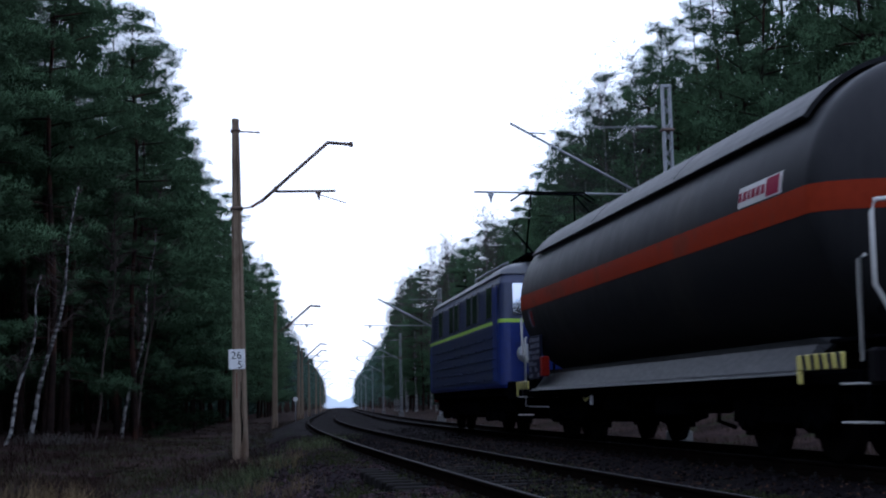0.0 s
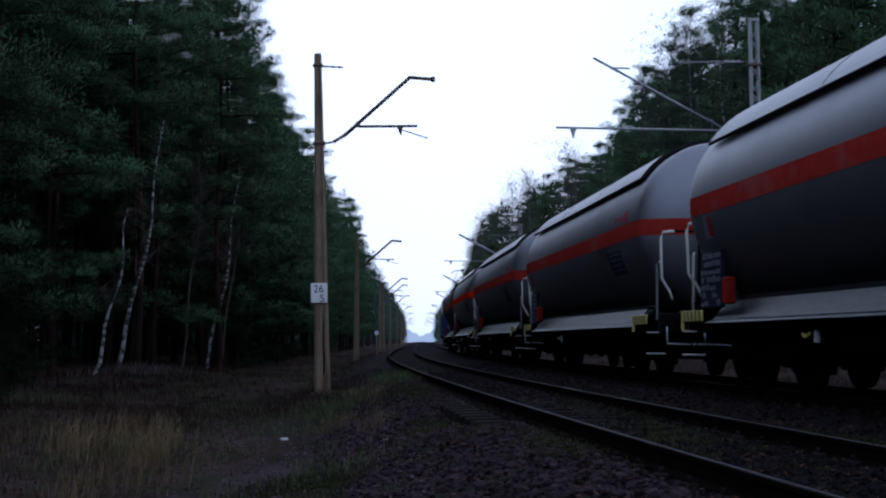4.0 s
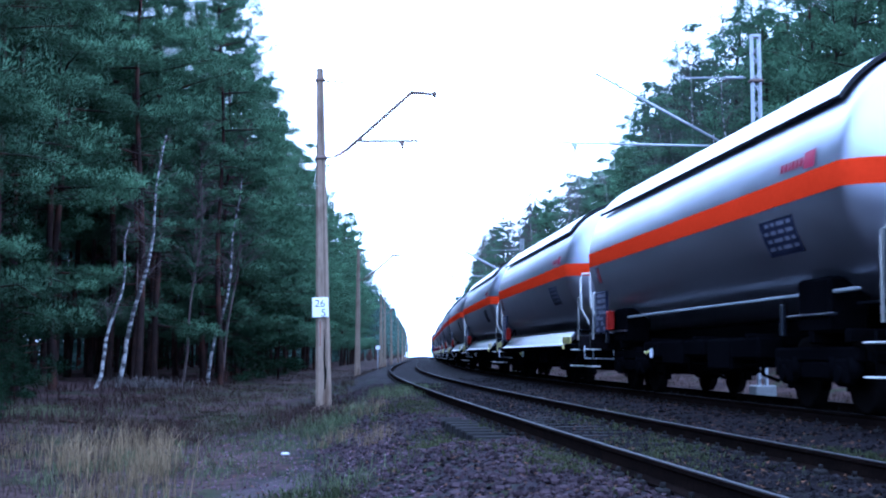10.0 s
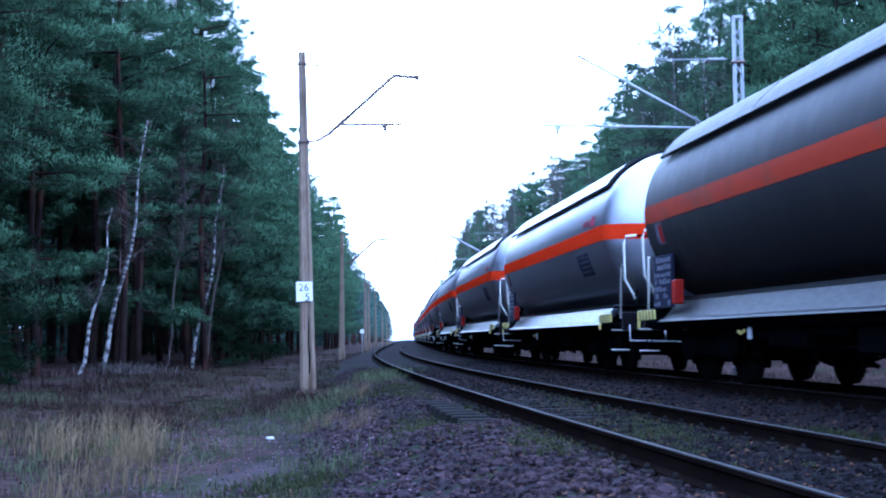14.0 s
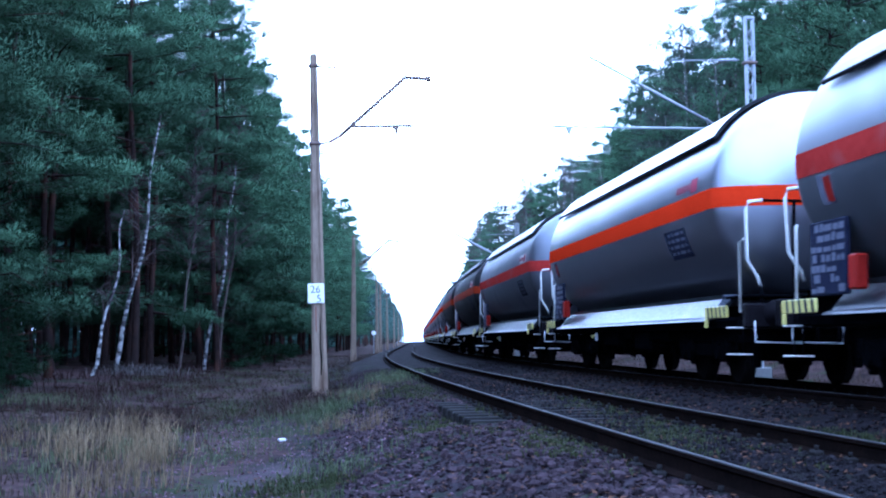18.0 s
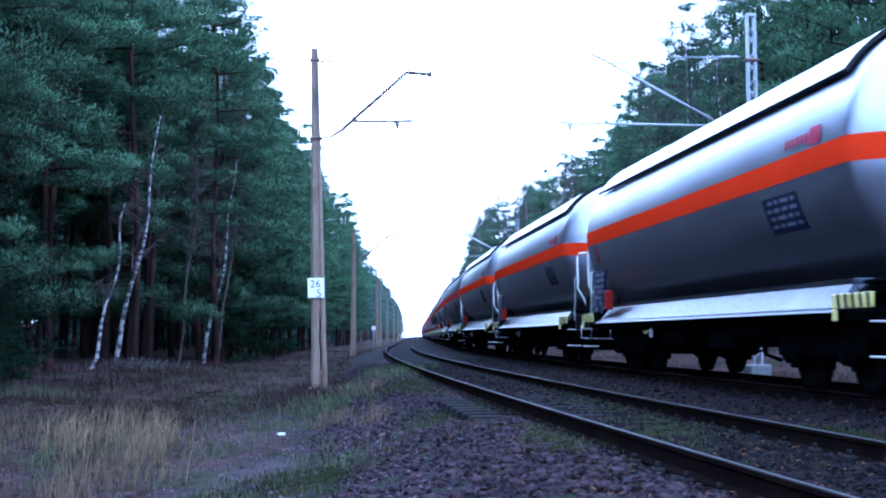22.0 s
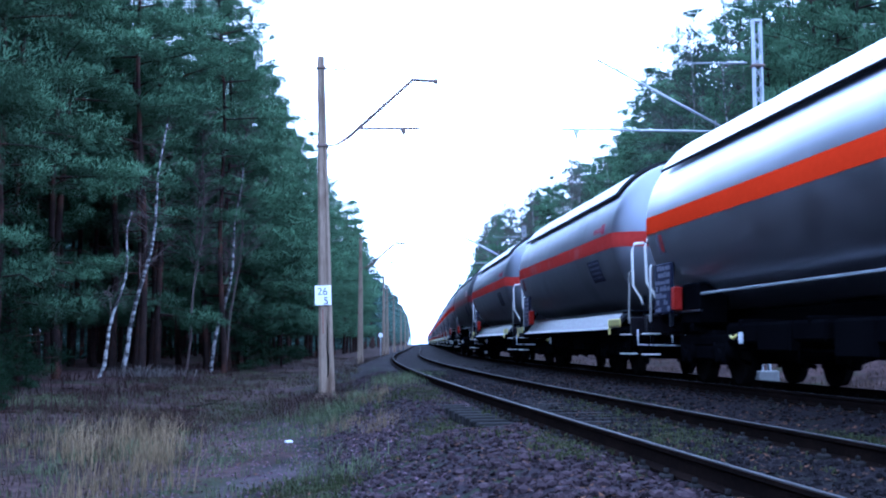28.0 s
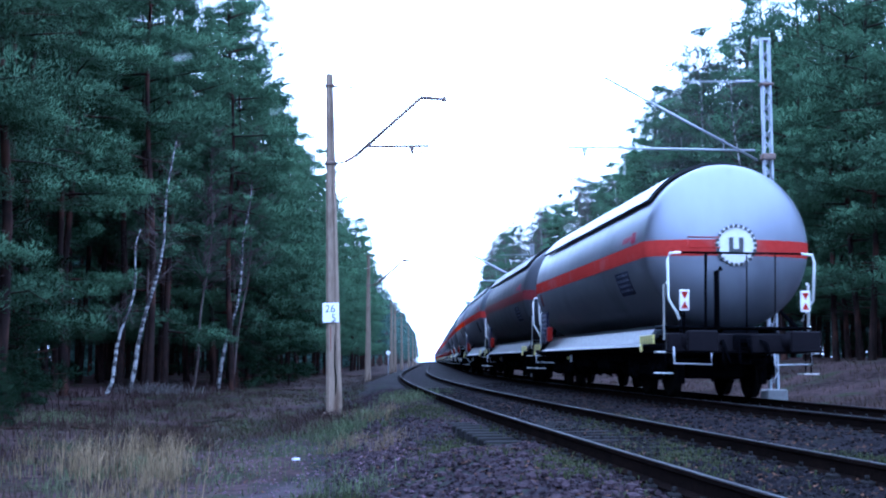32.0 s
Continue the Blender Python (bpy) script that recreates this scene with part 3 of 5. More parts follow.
def lattice_mast(s, u, height, bulk=1.0):
    """A riveted steel mast on a pale concrete block, with a long bracket over the second track; its own -x points to the track."""
    x, y, _ = at(s, u)
    g = gz(x, y)
    thing = tagged(new("lattice_mast", None), "galvanised steel lattice mast with a long bracket on a concrete block", "catenary mast", "catenary masts")
    thing.matrix_basis = Matrix.Translation((x, y, g)) @ Matrix.Rotation(-heading(s), 4, "Z")
    up = lambda z: z - g
    block = Shape().box(-.25, .25, -.25, .25, -.4, .42, .03)
    part("foundation", block, PALECON, thing, "pale concrete foundation block")
    for sx in (-1, 1):
        leg = Shape()
        leg.box(sx * .088 - .028, sx * .088 + .028, -.07, .07, .3, height, .01)
        part("leg", leg, STEEL, thing)
    z, flip = .5, 1
    while z < height - .4:
        b = Shape().tube([(-.09 * flip, -.07, z), (.09 * flip, -.07, z + .32)], .014, 5).tube([(.09 * flip, .07, z), (-.09 * flip, .07, z + .32)], .014, 5)
        part("lattice_bar", b, STEEL, thing)
        z, flip = z + .32, -flip
    cap = Shape().box(-.12, .12, -.08, .08, height - .06, height + .01, .01)
    part("cap", cap, STEEL, thing)
    arm = Shape().tube([(-.25, 0, up(5.35)), (-3.85, 0, up(7.28))], .030 * bulk).tube([(-3.45, 0, up(7.05)), (-3.0, 0, up(7.04))], .02)
    part("cantilever", arm, STEEL, thing)
    st = Shape().tube([(-.3, 0, up(5.58)), (-4.75, 0, up(5.63))], .026).box(-4.42, -4.28, -.03, .03, up(5.54), up(5.64), .01)
    st.tube([(-4.35, 0, up(5.56)), (-4.35, 0, up(5.38))], [.06, .012], 6).tube([(-1.05, 0, up(5.60)), (-1.05, 0, up(5.86))], .012, 5)
    part("steady_arm", st, STEEL, thing)
    tie = Shape().tube([(-.25, 0, up(7.23)), (-1.95, 0, up(7.20))], .016, 6)
    insulator(tie, (-.3, 0, up(7.23)), (-.75, 0, up(7.22)), .045, 3)
    part("top_tie", tie, STEEL, thing)
    part("clamp", Shape().box(-.16, .16, -.12, .12, up(7.12), up(7.19), .02), TUBE, thing)
    part("clamp", Shape().box(-.16, .16, -.12, .12, up(5.35), up(5.5), .02), TUBE, thing)
    return thing


lattice_mast(30.0, 7.22, 8.68)
for s_pole in (81, 132, 183, 240, 300, 360, 420):
    lattice_mast(s_pole, 7.3, 8.3, 2.0)

# ---- gas tank wagons ----
TANK_Z, TANK_R, HALF, DOME, LENGTH = 2.70, 1.5, 6.60, 0.64, 16.6
CACHE = {}


def shared(key, make, mat):
    if key not in CACHE:
        CACHE[key] = make().mesh(key[0] if isinstance(key, tuple) else key, mat)
    return CACHE[key]


def skin(y, a, lift=0.0):
    """A place on the tank's skin: y along, a degrees round from the right-hand side upwards."""
    d = max(abs(y) - HALF, 0) / DOME
    r = TANK_R * math.sqrt(max(1 - d * d, 0)) + lift
    return (r * math.cos(radians(a)), y, TANK_Z + r * math.sin(radians(a)))


def tank_shape():
    prof = [(math.copysign(HALF + DOME * math.sin(t), sgn), TANK_R * math.cos(t)) for sgn, ts in ((-1, np.linspace(math.pi / 2 - .02, 0, 12)), (1, np.linspace(0, math.pi / 2 - .02, 12))) for t in ts]
    return Shape().turn(prof, (0, 0, TANK_Z), "y", 56)


def band_shape():
    """The band round the whole tank, sides and ends: z from TANK_Z - .19 to TANK_Z + .15."""
    sh = Shape()
    lo, hi = -.20, .085
    pts = []
    for k in range(13):
        t = math.pi / 2 * k / 12
        pts.append((math.cos(t), HALF + DOME * math.sin(t)))
    full = pts + [(-c, y) for c, y in pts[::-1]] + [(-c, -y) for c, y in pts] + [(c, -y) for c, y in pts[::-1]]
    rows = []
    for z in (lo, lo / 2, 0, hi / 2, hi):
        row = []
        for c, y in full:
            d = max(abs(y) - HALF, 0) / DOME
            k = math.sqrt(max(1 - (z / TANK_R) ** 2, 0))
            x = (TANK_R * k + .004) * c
            yy = math.copysign(HALF + (DOME * k + .004) * d, y)
            row.append((x, yy, TANK_Z + z))
        rows.append(row)
    return sh.quad_strip(rows, soft=True, close=True)


def shield_shape(r0, r1, a0, a1, y0, y1):
    sh = Shape()
    n = 20
    angs = [a0 + (a1 - a0) * k / n for k in range(n + 1)]
    loop = lambda y: [(r1 * math.cos(radians(a)), y, TANK_Z + r1 * math.sin(radians(a))) for a in angs] + [(r0 * math.cos(radians(a)), y, TANK_Z + r0 * math.sin(radians(a))) for a in angs[::-1]]
    rows = [loop(y) for y in np.linspace(y0, y1, 3)]
    sh.quad_strip(rows, soft=False, close=True)
    for r in (rows[0], rows[-1]):
        sh.add(r, [(k, k + 1, 2 * n - k, 2 * n + 1 - k) for k in range(n)])
    return sh


def patch(y0, y1, a0, a1, lift=.006, ny=2, na=4):
    return Shape().quad_strip([[skin(y, a, lift) for a in np.linspace(a0, a1, na)] for y in np.linspace(y0, y1, ny)], soft=True)


def bogie(parent, y):
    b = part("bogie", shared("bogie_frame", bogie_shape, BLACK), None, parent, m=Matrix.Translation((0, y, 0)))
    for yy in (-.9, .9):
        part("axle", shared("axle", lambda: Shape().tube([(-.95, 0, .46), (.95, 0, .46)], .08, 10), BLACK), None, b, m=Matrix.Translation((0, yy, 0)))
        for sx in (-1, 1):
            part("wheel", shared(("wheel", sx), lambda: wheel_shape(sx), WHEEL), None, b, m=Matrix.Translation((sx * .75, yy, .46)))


def wheel_shape(sx):
    prof = [(-.07, .18), (-.065, .40), (-.07, .455), (.05, .46), (.062, .49), (.075, .488), (.07, .40), (.03, .36), (.02, .2), (.08, .17), (.08, .02)]
    return Shape().turn([(-a * sx, r) for a, r in prof], (0, 0, 0), "x", 28)


def bogie_shape():
    sh = Shape()
    for sx in (-1, 1):
        x0, x1 = sorted((sx * .96, sx * 1.08))
        sh.box(x0, x1, -1.35, 1.35, .60, .78, .03)
        sh.box(x0, x1, -.42, .42, .38, .62, .05)
        for yy in (-.9, .9):
            sh.box(x0 - .03, x1 + .03, yy - .2, yy + .2, .32, .66, .05)
            sh.turn([(0, .12), (.07 * sx, .10)], (sx * 1.08, yy, .46), "x", 12)
            for d in (-.3, .3):
                sh.turn([(0, .09), (.24, .09)], (sx * 1.02, yy + d, .42), "z", 10)
    sh.box(-1.0, 1.0, -.25, .25, .55, .85, .05)
    sh.box(-.55, .55, -1.25, 1.25, .34, .84, .06)
    sh.box(-.95, .95, -1.4, -1.3, .6, .72, .02).box(-.95, .95, 1.3, 1.4, .6, .72, .02)
    for yy in (-1.55, -.42, .42, 1.55):
        for sx in (-1, 1):
            sh.box(sx * .75 - .07, sx * .75 + .07, yy - .05, yy + .05, .25, .62, .02)
    return sh


def underframe(parent, sides):
    """Centre sill with its headstocks, crossbeams and sole bars, each a part of its own."""
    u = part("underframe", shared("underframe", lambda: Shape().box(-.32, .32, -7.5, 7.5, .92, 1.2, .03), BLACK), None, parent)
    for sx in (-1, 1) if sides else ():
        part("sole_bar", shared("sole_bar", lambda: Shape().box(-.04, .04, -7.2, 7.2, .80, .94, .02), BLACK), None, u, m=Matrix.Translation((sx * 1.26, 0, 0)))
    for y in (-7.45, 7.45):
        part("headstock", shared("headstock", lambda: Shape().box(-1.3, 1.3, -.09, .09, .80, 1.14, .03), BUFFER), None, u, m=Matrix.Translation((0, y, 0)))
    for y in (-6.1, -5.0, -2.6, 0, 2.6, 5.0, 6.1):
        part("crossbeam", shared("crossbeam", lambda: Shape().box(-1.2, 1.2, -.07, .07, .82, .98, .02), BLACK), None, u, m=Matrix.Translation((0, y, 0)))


def gear_shape():
    sh = Shape()
    sh.tube([(.2, -1.9, .66), (.2, -1.0, .66)], .22, 16)
    sh.tube([(-.5, .6, .7), (-.5, 2.1, .7)], .17, 14)
    sh.tube([(0, -4.2, .58), (0, 4.2, .58)], .035, 6).tube([(-1.0, -2.9, .55), (-1.0, 3.1, .55)], .025, 6)
    for y in (-2.2, -.4, 1.2, 2.7):
        sh.box(-.3, .1, y - .05, y + .05, .5, .9, .02)
    for sx in (-1, 1):
        for y0, y1, z0 in ((-3.1, -1.9, .62), (-1.9, -.75, .46), (-.5, .55, .66), (.7, 1.9, .52), (1.9, 3.2, .64)):
            sh.box(min(sx * .82, sx * 1.2), max(sx * .82, sx * 1.2), y0, y1, z0, .93, .04)
        for y in (-3.0, -.62, .62, 3.1):
            sh.tube([(sx * 1.05, y, .9), (sx * 1.05, y + .12, .42), (sx * .8, y + .2, .34)], .03, 6)
    return sh


def rail_loop(sx, y, s=1):
    """A white corner handrail: an upright hook at the side and a bent loop that carries the crossbar."""
    return Shape().tube([(sx * 1.28, y - .16 * s, 1.02), (sx * 1.28, y - .16 * s, 1.98), (sx * 1.24, y - .10 * s, 2.02)], .022, 6).tube(
        [(sx * 1.08, y + .1 * s, 1.36), (sx * 1.12, y + .1 * s, 1.48), (sx * 1.27, y + .12 * s, 1.72), (sx * 1.29, y + .15 * s, 2.38), (sx * 1.25, y + .15 * s, 2.50), (sx * 1.06, y + .15 * s, 2.52)], .025, 8)


def hazard(sx, y):
    x0, x1 = sorted((sx * 1.445, sx * 1.475))
    return Shape().box(x0, x1, y - .52, y + .52, .95, 1.11, .01).box(x0, x1, y + .42, y + .52, .82, .95, .008)


def wagon(paint, skirt=True, placard=True, tail=False, panel=True):
    words = {"clean": "silver gas tank wagon with a bright orange-red band and pale sunshield", "faded": "dull grey gas tank wagon with a washed-out red band", "washed": "worn silver gas tank wagon with a pinkish-red band", "brown": "brown sooted gas tank wagon with a dirty orange band"}[paint]
    w = tagged(new("tank_wagon", None), ("dull silver gas tank wagon with tail boards ending the train" if tail else words), "tank wagon", "wagons of the gas train")
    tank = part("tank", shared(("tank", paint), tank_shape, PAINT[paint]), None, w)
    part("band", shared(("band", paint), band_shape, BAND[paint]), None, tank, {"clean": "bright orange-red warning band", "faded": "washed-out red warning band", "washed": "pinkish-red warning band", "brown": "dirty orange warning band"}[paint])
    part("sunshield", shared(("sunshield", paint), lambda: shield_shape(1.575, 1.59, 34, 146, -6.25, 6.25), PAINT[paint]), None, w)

    # The shadow in the gap under the shield is modelled as black strips.
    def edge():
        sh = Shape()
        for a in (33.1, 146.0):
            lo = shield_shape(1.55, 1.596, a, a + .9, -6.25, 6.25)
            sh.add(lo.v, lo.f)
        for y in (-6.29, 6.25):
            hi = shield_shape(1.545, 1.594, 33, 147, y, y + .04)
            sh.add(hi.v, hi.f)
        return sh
    part("shield_edge", shared("shield_edge", edge, RIM), None, w, "black strip painted in for the shield gap's shadow")
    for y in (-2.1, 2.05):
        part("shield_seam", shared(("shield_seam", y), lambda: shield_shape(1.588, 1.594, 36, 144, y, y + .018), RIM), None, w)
    underframe(w, skirt)
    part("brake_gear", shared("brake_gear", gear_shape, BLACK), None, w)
    for sx in (-1, 1):
        if skirt:
            finish = {"clean": (SILL, "pale curved side sill"), "washed": (DULLSILL, "dull grey curved side sill")}.get(paint, (DARKSILL, "sooted curved side sill"))
            part("sill", shared(("sill", sx, finish[1]), lambda: sill_shape(sx), finish[0]), None, w, finish[1])
        else:
            part("sill", shared(("thin_sill", sx), lambda: Shape().box(min(sx * 1.1, sx * 1.16), max(sx * 1.1, sx * 1.16), -6.3, 6.3, 1.40, 1.44, .008), STEEL), None, w, "thin pale walkway edge")
            for ys in (-5.1, 5.1):
                part("tank_saddle", shared(("tank_saddle", sx, ys), lambda: Shape().box(min(sx * .7, sx * 1.2), max(sx * .7, sx * 1.2), ys - .5, ys + .5, .94, 1.6, .04), BLACK), None, w)
                part("saddle_stay", shared(("saddle_stay", sx, ys), lambda: Shape().box(min(sx * 1.2, sx * 1.26), max(sx * 1.2, sx * 1.26), ys + .9, ys + 1.0, .93, 1.32, .01).box(min(sx * 1.2, sx * 1.25), max(sx * 1.2, sx * 1.25), ys - .75, ys + .75, 1.14, 1.17, .006), SILL), None, w, "pale bracket")
    for sx in (-1, 1):
        part("brake_tag", shared(("brake_tag", sx), lambda: Shape().box(min(sx * 1.22, sx * 1.26), max(sx * 1.22, sx * 1.26), 2.38, 2.48, .64, .80, .01), PALE), None, w, "small white brake plate")
        part("brake_lever", shared(("brake_lever", sx), lambda: Shape().tube([(sx * 1.24, 2.62, .76), (sx * 1.27, 2.70, .71), (sx * 1.27, 2.80, .75)], .02, 6), YELLOW), None, w, "yellow brake lever")
    for y in (-4.75, 4.75):
        bogie(w, y)
    for sy in (-1, 1):
        for sx in (-1, 1):
            part("buffer", shared(("buffer", sy), lambda: Shape().turn([(0, .19), (.02 * sy, .19), (.03 * sy, .11), (.40 * sy, .10), (.42 * sy, .08), (.66 * sy, .08)], (0, 0, 1.0), "y", 16).box(-.26, .26, min(.66 * sy, .73 * sy), max(.66 * sy, .73 * sy), .81, 1.17, .03), BUFFER), None, w, m=Matrix.Translation((sx * .875, sy * 7.53, 0)))
            part("handrail", shared(("handrail", sx, sy), lambda: rail_loop(sx, sy * 7.40, sy), WHITE), None, w, "white-painted bent handrail")
            if skirt:
                hz = part("hazard_board", shared(("hazard_board", sx, sy), lambda: hazard(sx, sy * 6.72), YELLOW), None, w, "yellow and black striped corner board")
                part("stripe_pattern", shared(("stripes", sx, sy), lambda: stripes(sx, sy * 6.72), INK), None, hz)
            for zs in (.80, .44):
                part("step", shared(("step", sx, sy, zs), lambda: Shape().box(min(sx * 1.15, sx * 1.42), max(sx * 1.15, sx * 1.42), sy * 7.2 - .16, sy * 7.2 + .16, zs, zs + .02, .008), WHITE), None, w, "white-edged foot step")
            for d in (-.14, .14):
                part("step_bracket", shared(("step_bracket", sx, sy, d), lambda: Shape().tube([(sx * 1.28, sy * 7.2 + d, .95), (sx * 1.28, sy * 7.2 + d, .45)], .015, 5), BLACK), None, w)
            part("shunter_rail", shared(("shunter_rail", sx, sy), lambda: Shape().tube([(sx * 1.2, sy * 7.6, .9), (sx * 1.2, sy * 7.62, .62), (sx * .55, sy * 7.62, .60), (sx * .55, sy * 7.6, .8)], .012, 6), PALE), None, w)
        part("crossbar", shared(("crossbar", sy), lambda: Shape().tube([(-1.06, sy * 7.55, 2.52), (1.06, sy * 7.55, 2.52)], .022, 6).tube([(-.62, sy * 7.55, 2.52), (-.62, sy * 7.5, 1.15)], .024, 6).tube([(.1, sy * 7.55, 2.52), (.1, sy * 7.5, 1.15)], .012, 6).tube([(.6, sy * 7.55, 2.52), (.6, sy * 7.5, 1.15)], .012, 6), BLACK), None, w)
        part("draw_hook", shared(("draw_hook", sy), lambda: Shape().box(-.05, .05, min(sy * 7.5, sy * 7.95), max(sy * 7.5, sy * 7.95), .95, 1.05, .02).tube([(0, sy * 7.9, .98), (0, sy * 8.05, .9), (0, sy * 7.95, .7)], .03, 6), BLACK), None, w)
        part("coupling_screw", shared(("coupling_screw", sy), lambda: Shape().tube([(-.07, sy * 7.62, 1.0), (-.09, sy * 7.72, .62), (.09, sy * 7.72, .62), (.07, sy * 7.62, 1.0)], .022, 6).box(-.16, .16, min(sy * 7.54, sy * 7.6), max(sy * 7.54, sy * 7.6), .86, 1.12, .02), BLACK), None, w)
        for sx in (-1, 1):
            part("air_hose", shared(("air_hose", sx, sy), lambda: Shape().tube([(sx * .33, sy * 7.52, 1.02), (sx * .36, sy * 7.68, .96), (sx * .38, sy * 7.7, .68), (sx * .30, sy * 7.62, .50)], .026, 6), BLACK), None, w)
            part("end_stay", shared(("end_stay", sx, sy), lambda: Shape().tube([(sx * 1.06, sy * 7.5, 1.15), (sx * .9, sy * 6.9, 1.55)], .03, 6), BLACK), None, w)
        part("platform", shared(("platform", sy), lambda: Shape().box(-1.25, 1.25, min(sy * 6.5, sy * 7.5), max(sy * 6.5, sy * 7.5), 1.22, 1.26, .01), BLACK), None, w)
    # data boards at the leading corner, both sides
    for sx in (-1, 1):
        board = part("data_board", shared(("data_board", sx), lambda: Shape().box(min(sx * 1.30, sx * 1.36), max(sx * 1.30, sx * 1.36), 5.62, 6.62, 1.14, 1.98, .012), PANEL), None, w, "dark board full of small pale labels")
        tagged(part("lettering", shared(("board_labels", sx), lambda: labels(sx), WORN), None, board), kind="stuff")
        part("red_box", shared(("red_box", sx), lambda: Shape().box(min(sx * 1.24, sx * 1.38), max(sx * 1.24, sx * 1.38), 5.32, 5.54, 1.18, 1.56, .02), RED), None, w, "small red box")
        if placard:
            logo = part("logo_plate", shared(("logo_plate", sx), lambda: patch(-6.05, -4.85, 4.0 if sx > 0 else 176.0, 13.0 if sx > 0 else 167.0, .006, 2, 6), WHITE), None, tank, "white plate with a magenta mark above the band")
            part("logo_mark", shared(("logo_mark", sx), lambda: logo_shape(sx), MARK), None, logo)
        else:
            part("logo_mark", shared(("logo_mark", sx), lambda: logo_shape(sx), MARK), None, tank, "magenta-red mark above the band")
        if panel:
            pn = part("notice_panel", shared(("notice_panel", sx), lambda: patch(-5.15, -3.95, -31 if sx > 0 else 211, -13 if sx > 0 else 193, .005, 2, 6), PANEL), None, tank, "dark notice panel with rows of worn lettering")
            tagged(part("lettering", shared(("notice_rows", sx), lambda: notice_rows(sx), WORN), None, pn), kind="stuff")
    sd = part("hazard_label", shared("hazard_label", lambda: patch(5.72, 6.10, 189, 202, .006, 2, 5), WORN), None, tank, "small white and red hazard label")
    part("red_field", shared("red_field", lambda: patch(5.74, 5.92, 190, 201, .010, 2, 5), RED), None, sd)
    if tail:
        em = part("emblem", Shape().turn([(0, .36), (-.015, .36), (-.02, .33)], (0, -HALF - DOME - .012, TANK_Z - .02), "y", 40), WHITE, w, "round white emblem with a toothed rim")
        teeth = Shape()
        for k in range(24):
            a = 2 * math.pi * k / 24
            cx, cz = .34 * math.cos(a), TANK_Z - .02 + .34 * math.sin(a)
            teeth.box(cx - .028, cx + .028, -HALF - DOME - .05, -HALF - DOME - .03, cz - .028, cz + .028)
        part("emblem_teeth", teeth, INK, em)
        mark = Shape().box(-.13, -.05, -HALF - DOME - .05, -HALF - DOME - .034, TANK_Z - .16, TANK_Z + .12, .01).box(.05, .13, -HALF - DOME - .05, -HALF - DOME - .034, TANK_Z - .16, TANK_Z + .12, .01).box(-.05, .05, -HALF - DOME - .049, -HALF - DOME - .034, TANK_Z - .16, TANK_Z - .08, .01)
        part("emblem_mark", mark, INK, em)
        for sx in (-1, 1):
            bx = sx * 1.05
            tb = part("tail_board", Shape().box(bx - .085, bx + .085, -7.76, -7.73, 1.51, 1.87, .01), WHITE, w, "white and red end-of-train board")
            tri = Shape()
            for d in (-1, 1):
                tri.add([(bx - .065, -7.764, 1.69 + d * .145), (bx + .065, -7.764, 1.69 + d * .145), (bx, -7.764, 1.69 + d * .015)], [(0, 1, 2)])
            part("red_triangle", tri, RED, tb)
            part("board_post", Shape().tube([(bx, -7.71, 1.12), (bx, -7.71, 1.9)], .018, 6), BLACK, tb)
        part("grab_handle", Shape().tube([(-.95, -7.62, 2.72), (-.95, -7.66, 2.60), (-.40, -7.66, 2.60), (-.40, -7.62, 2.78), (-.95, -7.62, 2.78), (-.95, -7.62, 2.68)], .014, 5), RED, w, "red rectangular handle over the crossbar")
        part("valve_pipe", Shape().tube([(-.42, -7.5, 1.2), (-.42, -7.5, 2.2), (-.34, -7.5, 2.26)], .05, 8), BLACK, w, "upright dark pipe")
        hose = Shape()
        for x in (-.36, .38):
            hose.tube([(x, -7.5, 1.0), (x, -7.72, .96), (x + .05, -7.76, .72), (x + .12, -7.66, .56)], .03, 6)
        part("brake_hose", hose, BLACK, w)
    return w


def sill_shape(sx):
    """A hollow-curved plate from the frame's lower edge up to the tank, closed behind and at both ends."""
    arc = [(1.44 - .30 * math.sin(t), .945 + .36 * (1 - math.cos(t))) for t in np.linspace(0.12, math.pi / 2, 8)]
    loop = [(1.43, .92)] + arc + [(1.10, 1.305), (1.36, .92)]
    ys = (-6.15, -6.0, 6.0, 6.15)
    sh = Shape()
    rows = [[(sx * (a - (.18 * max((z - .95) / .36, 0) if abs(y) > 6.1 else 0)), y, z) for a, z in loop] for y in ys]
    sh.quad_strip(rows, soft=False, close=True)
    for r in (rows[0], rows[-1]):
        sh.add(r, [tuple(range(len(r)))])
    return sh


def stripes(sx, y):
    sh = Shape()
    x = sx * 1.478
    for k in range(5):
        a = y - .49 + k * .19
        sh.add([(x, a, .953), (x, a + .085, .953), (x, a + .125, 1.107), (x, a + .04, 1.107)], [(0, 1, 2, 3)])
    return sh


def labels(sx):
    sh, rnd = Shape(), random.Random(5)
    x0, x1 = sorted((sx * 1.362, sx * 1.366))
    for r in range(7):
        y = 5.66
        while y < 6.5:
            w = rnd.uniform(.07, .2)
            if rnd.random() < .85:
                sh.box(x0, x1, y, min(y + w, 6.58), 1.17 + r * .115, 1.17 + r * .115 + rnd.uniform(.05, .095))
            y += w + rnd.uniform(.02, .05)
    return sh


def logo_shape(sx):
    sh = Shape()
    y = -5.98
    for k, w in enumerate((.34, .10, .09, .11, .07, .10, .09)):
        lo_, hi_ = (4.6, 12.4) if k == 0 else (6.6, 10.6)
        a0, a1 = (lo_, hi_) if sx > 0 else (180 - lo_, 180 - hi_)
        p = patch(y, y + w, a0, a1, .011, 2, 5)
        sh.add(p.v, p.f)
        y += w + .035
    return sh


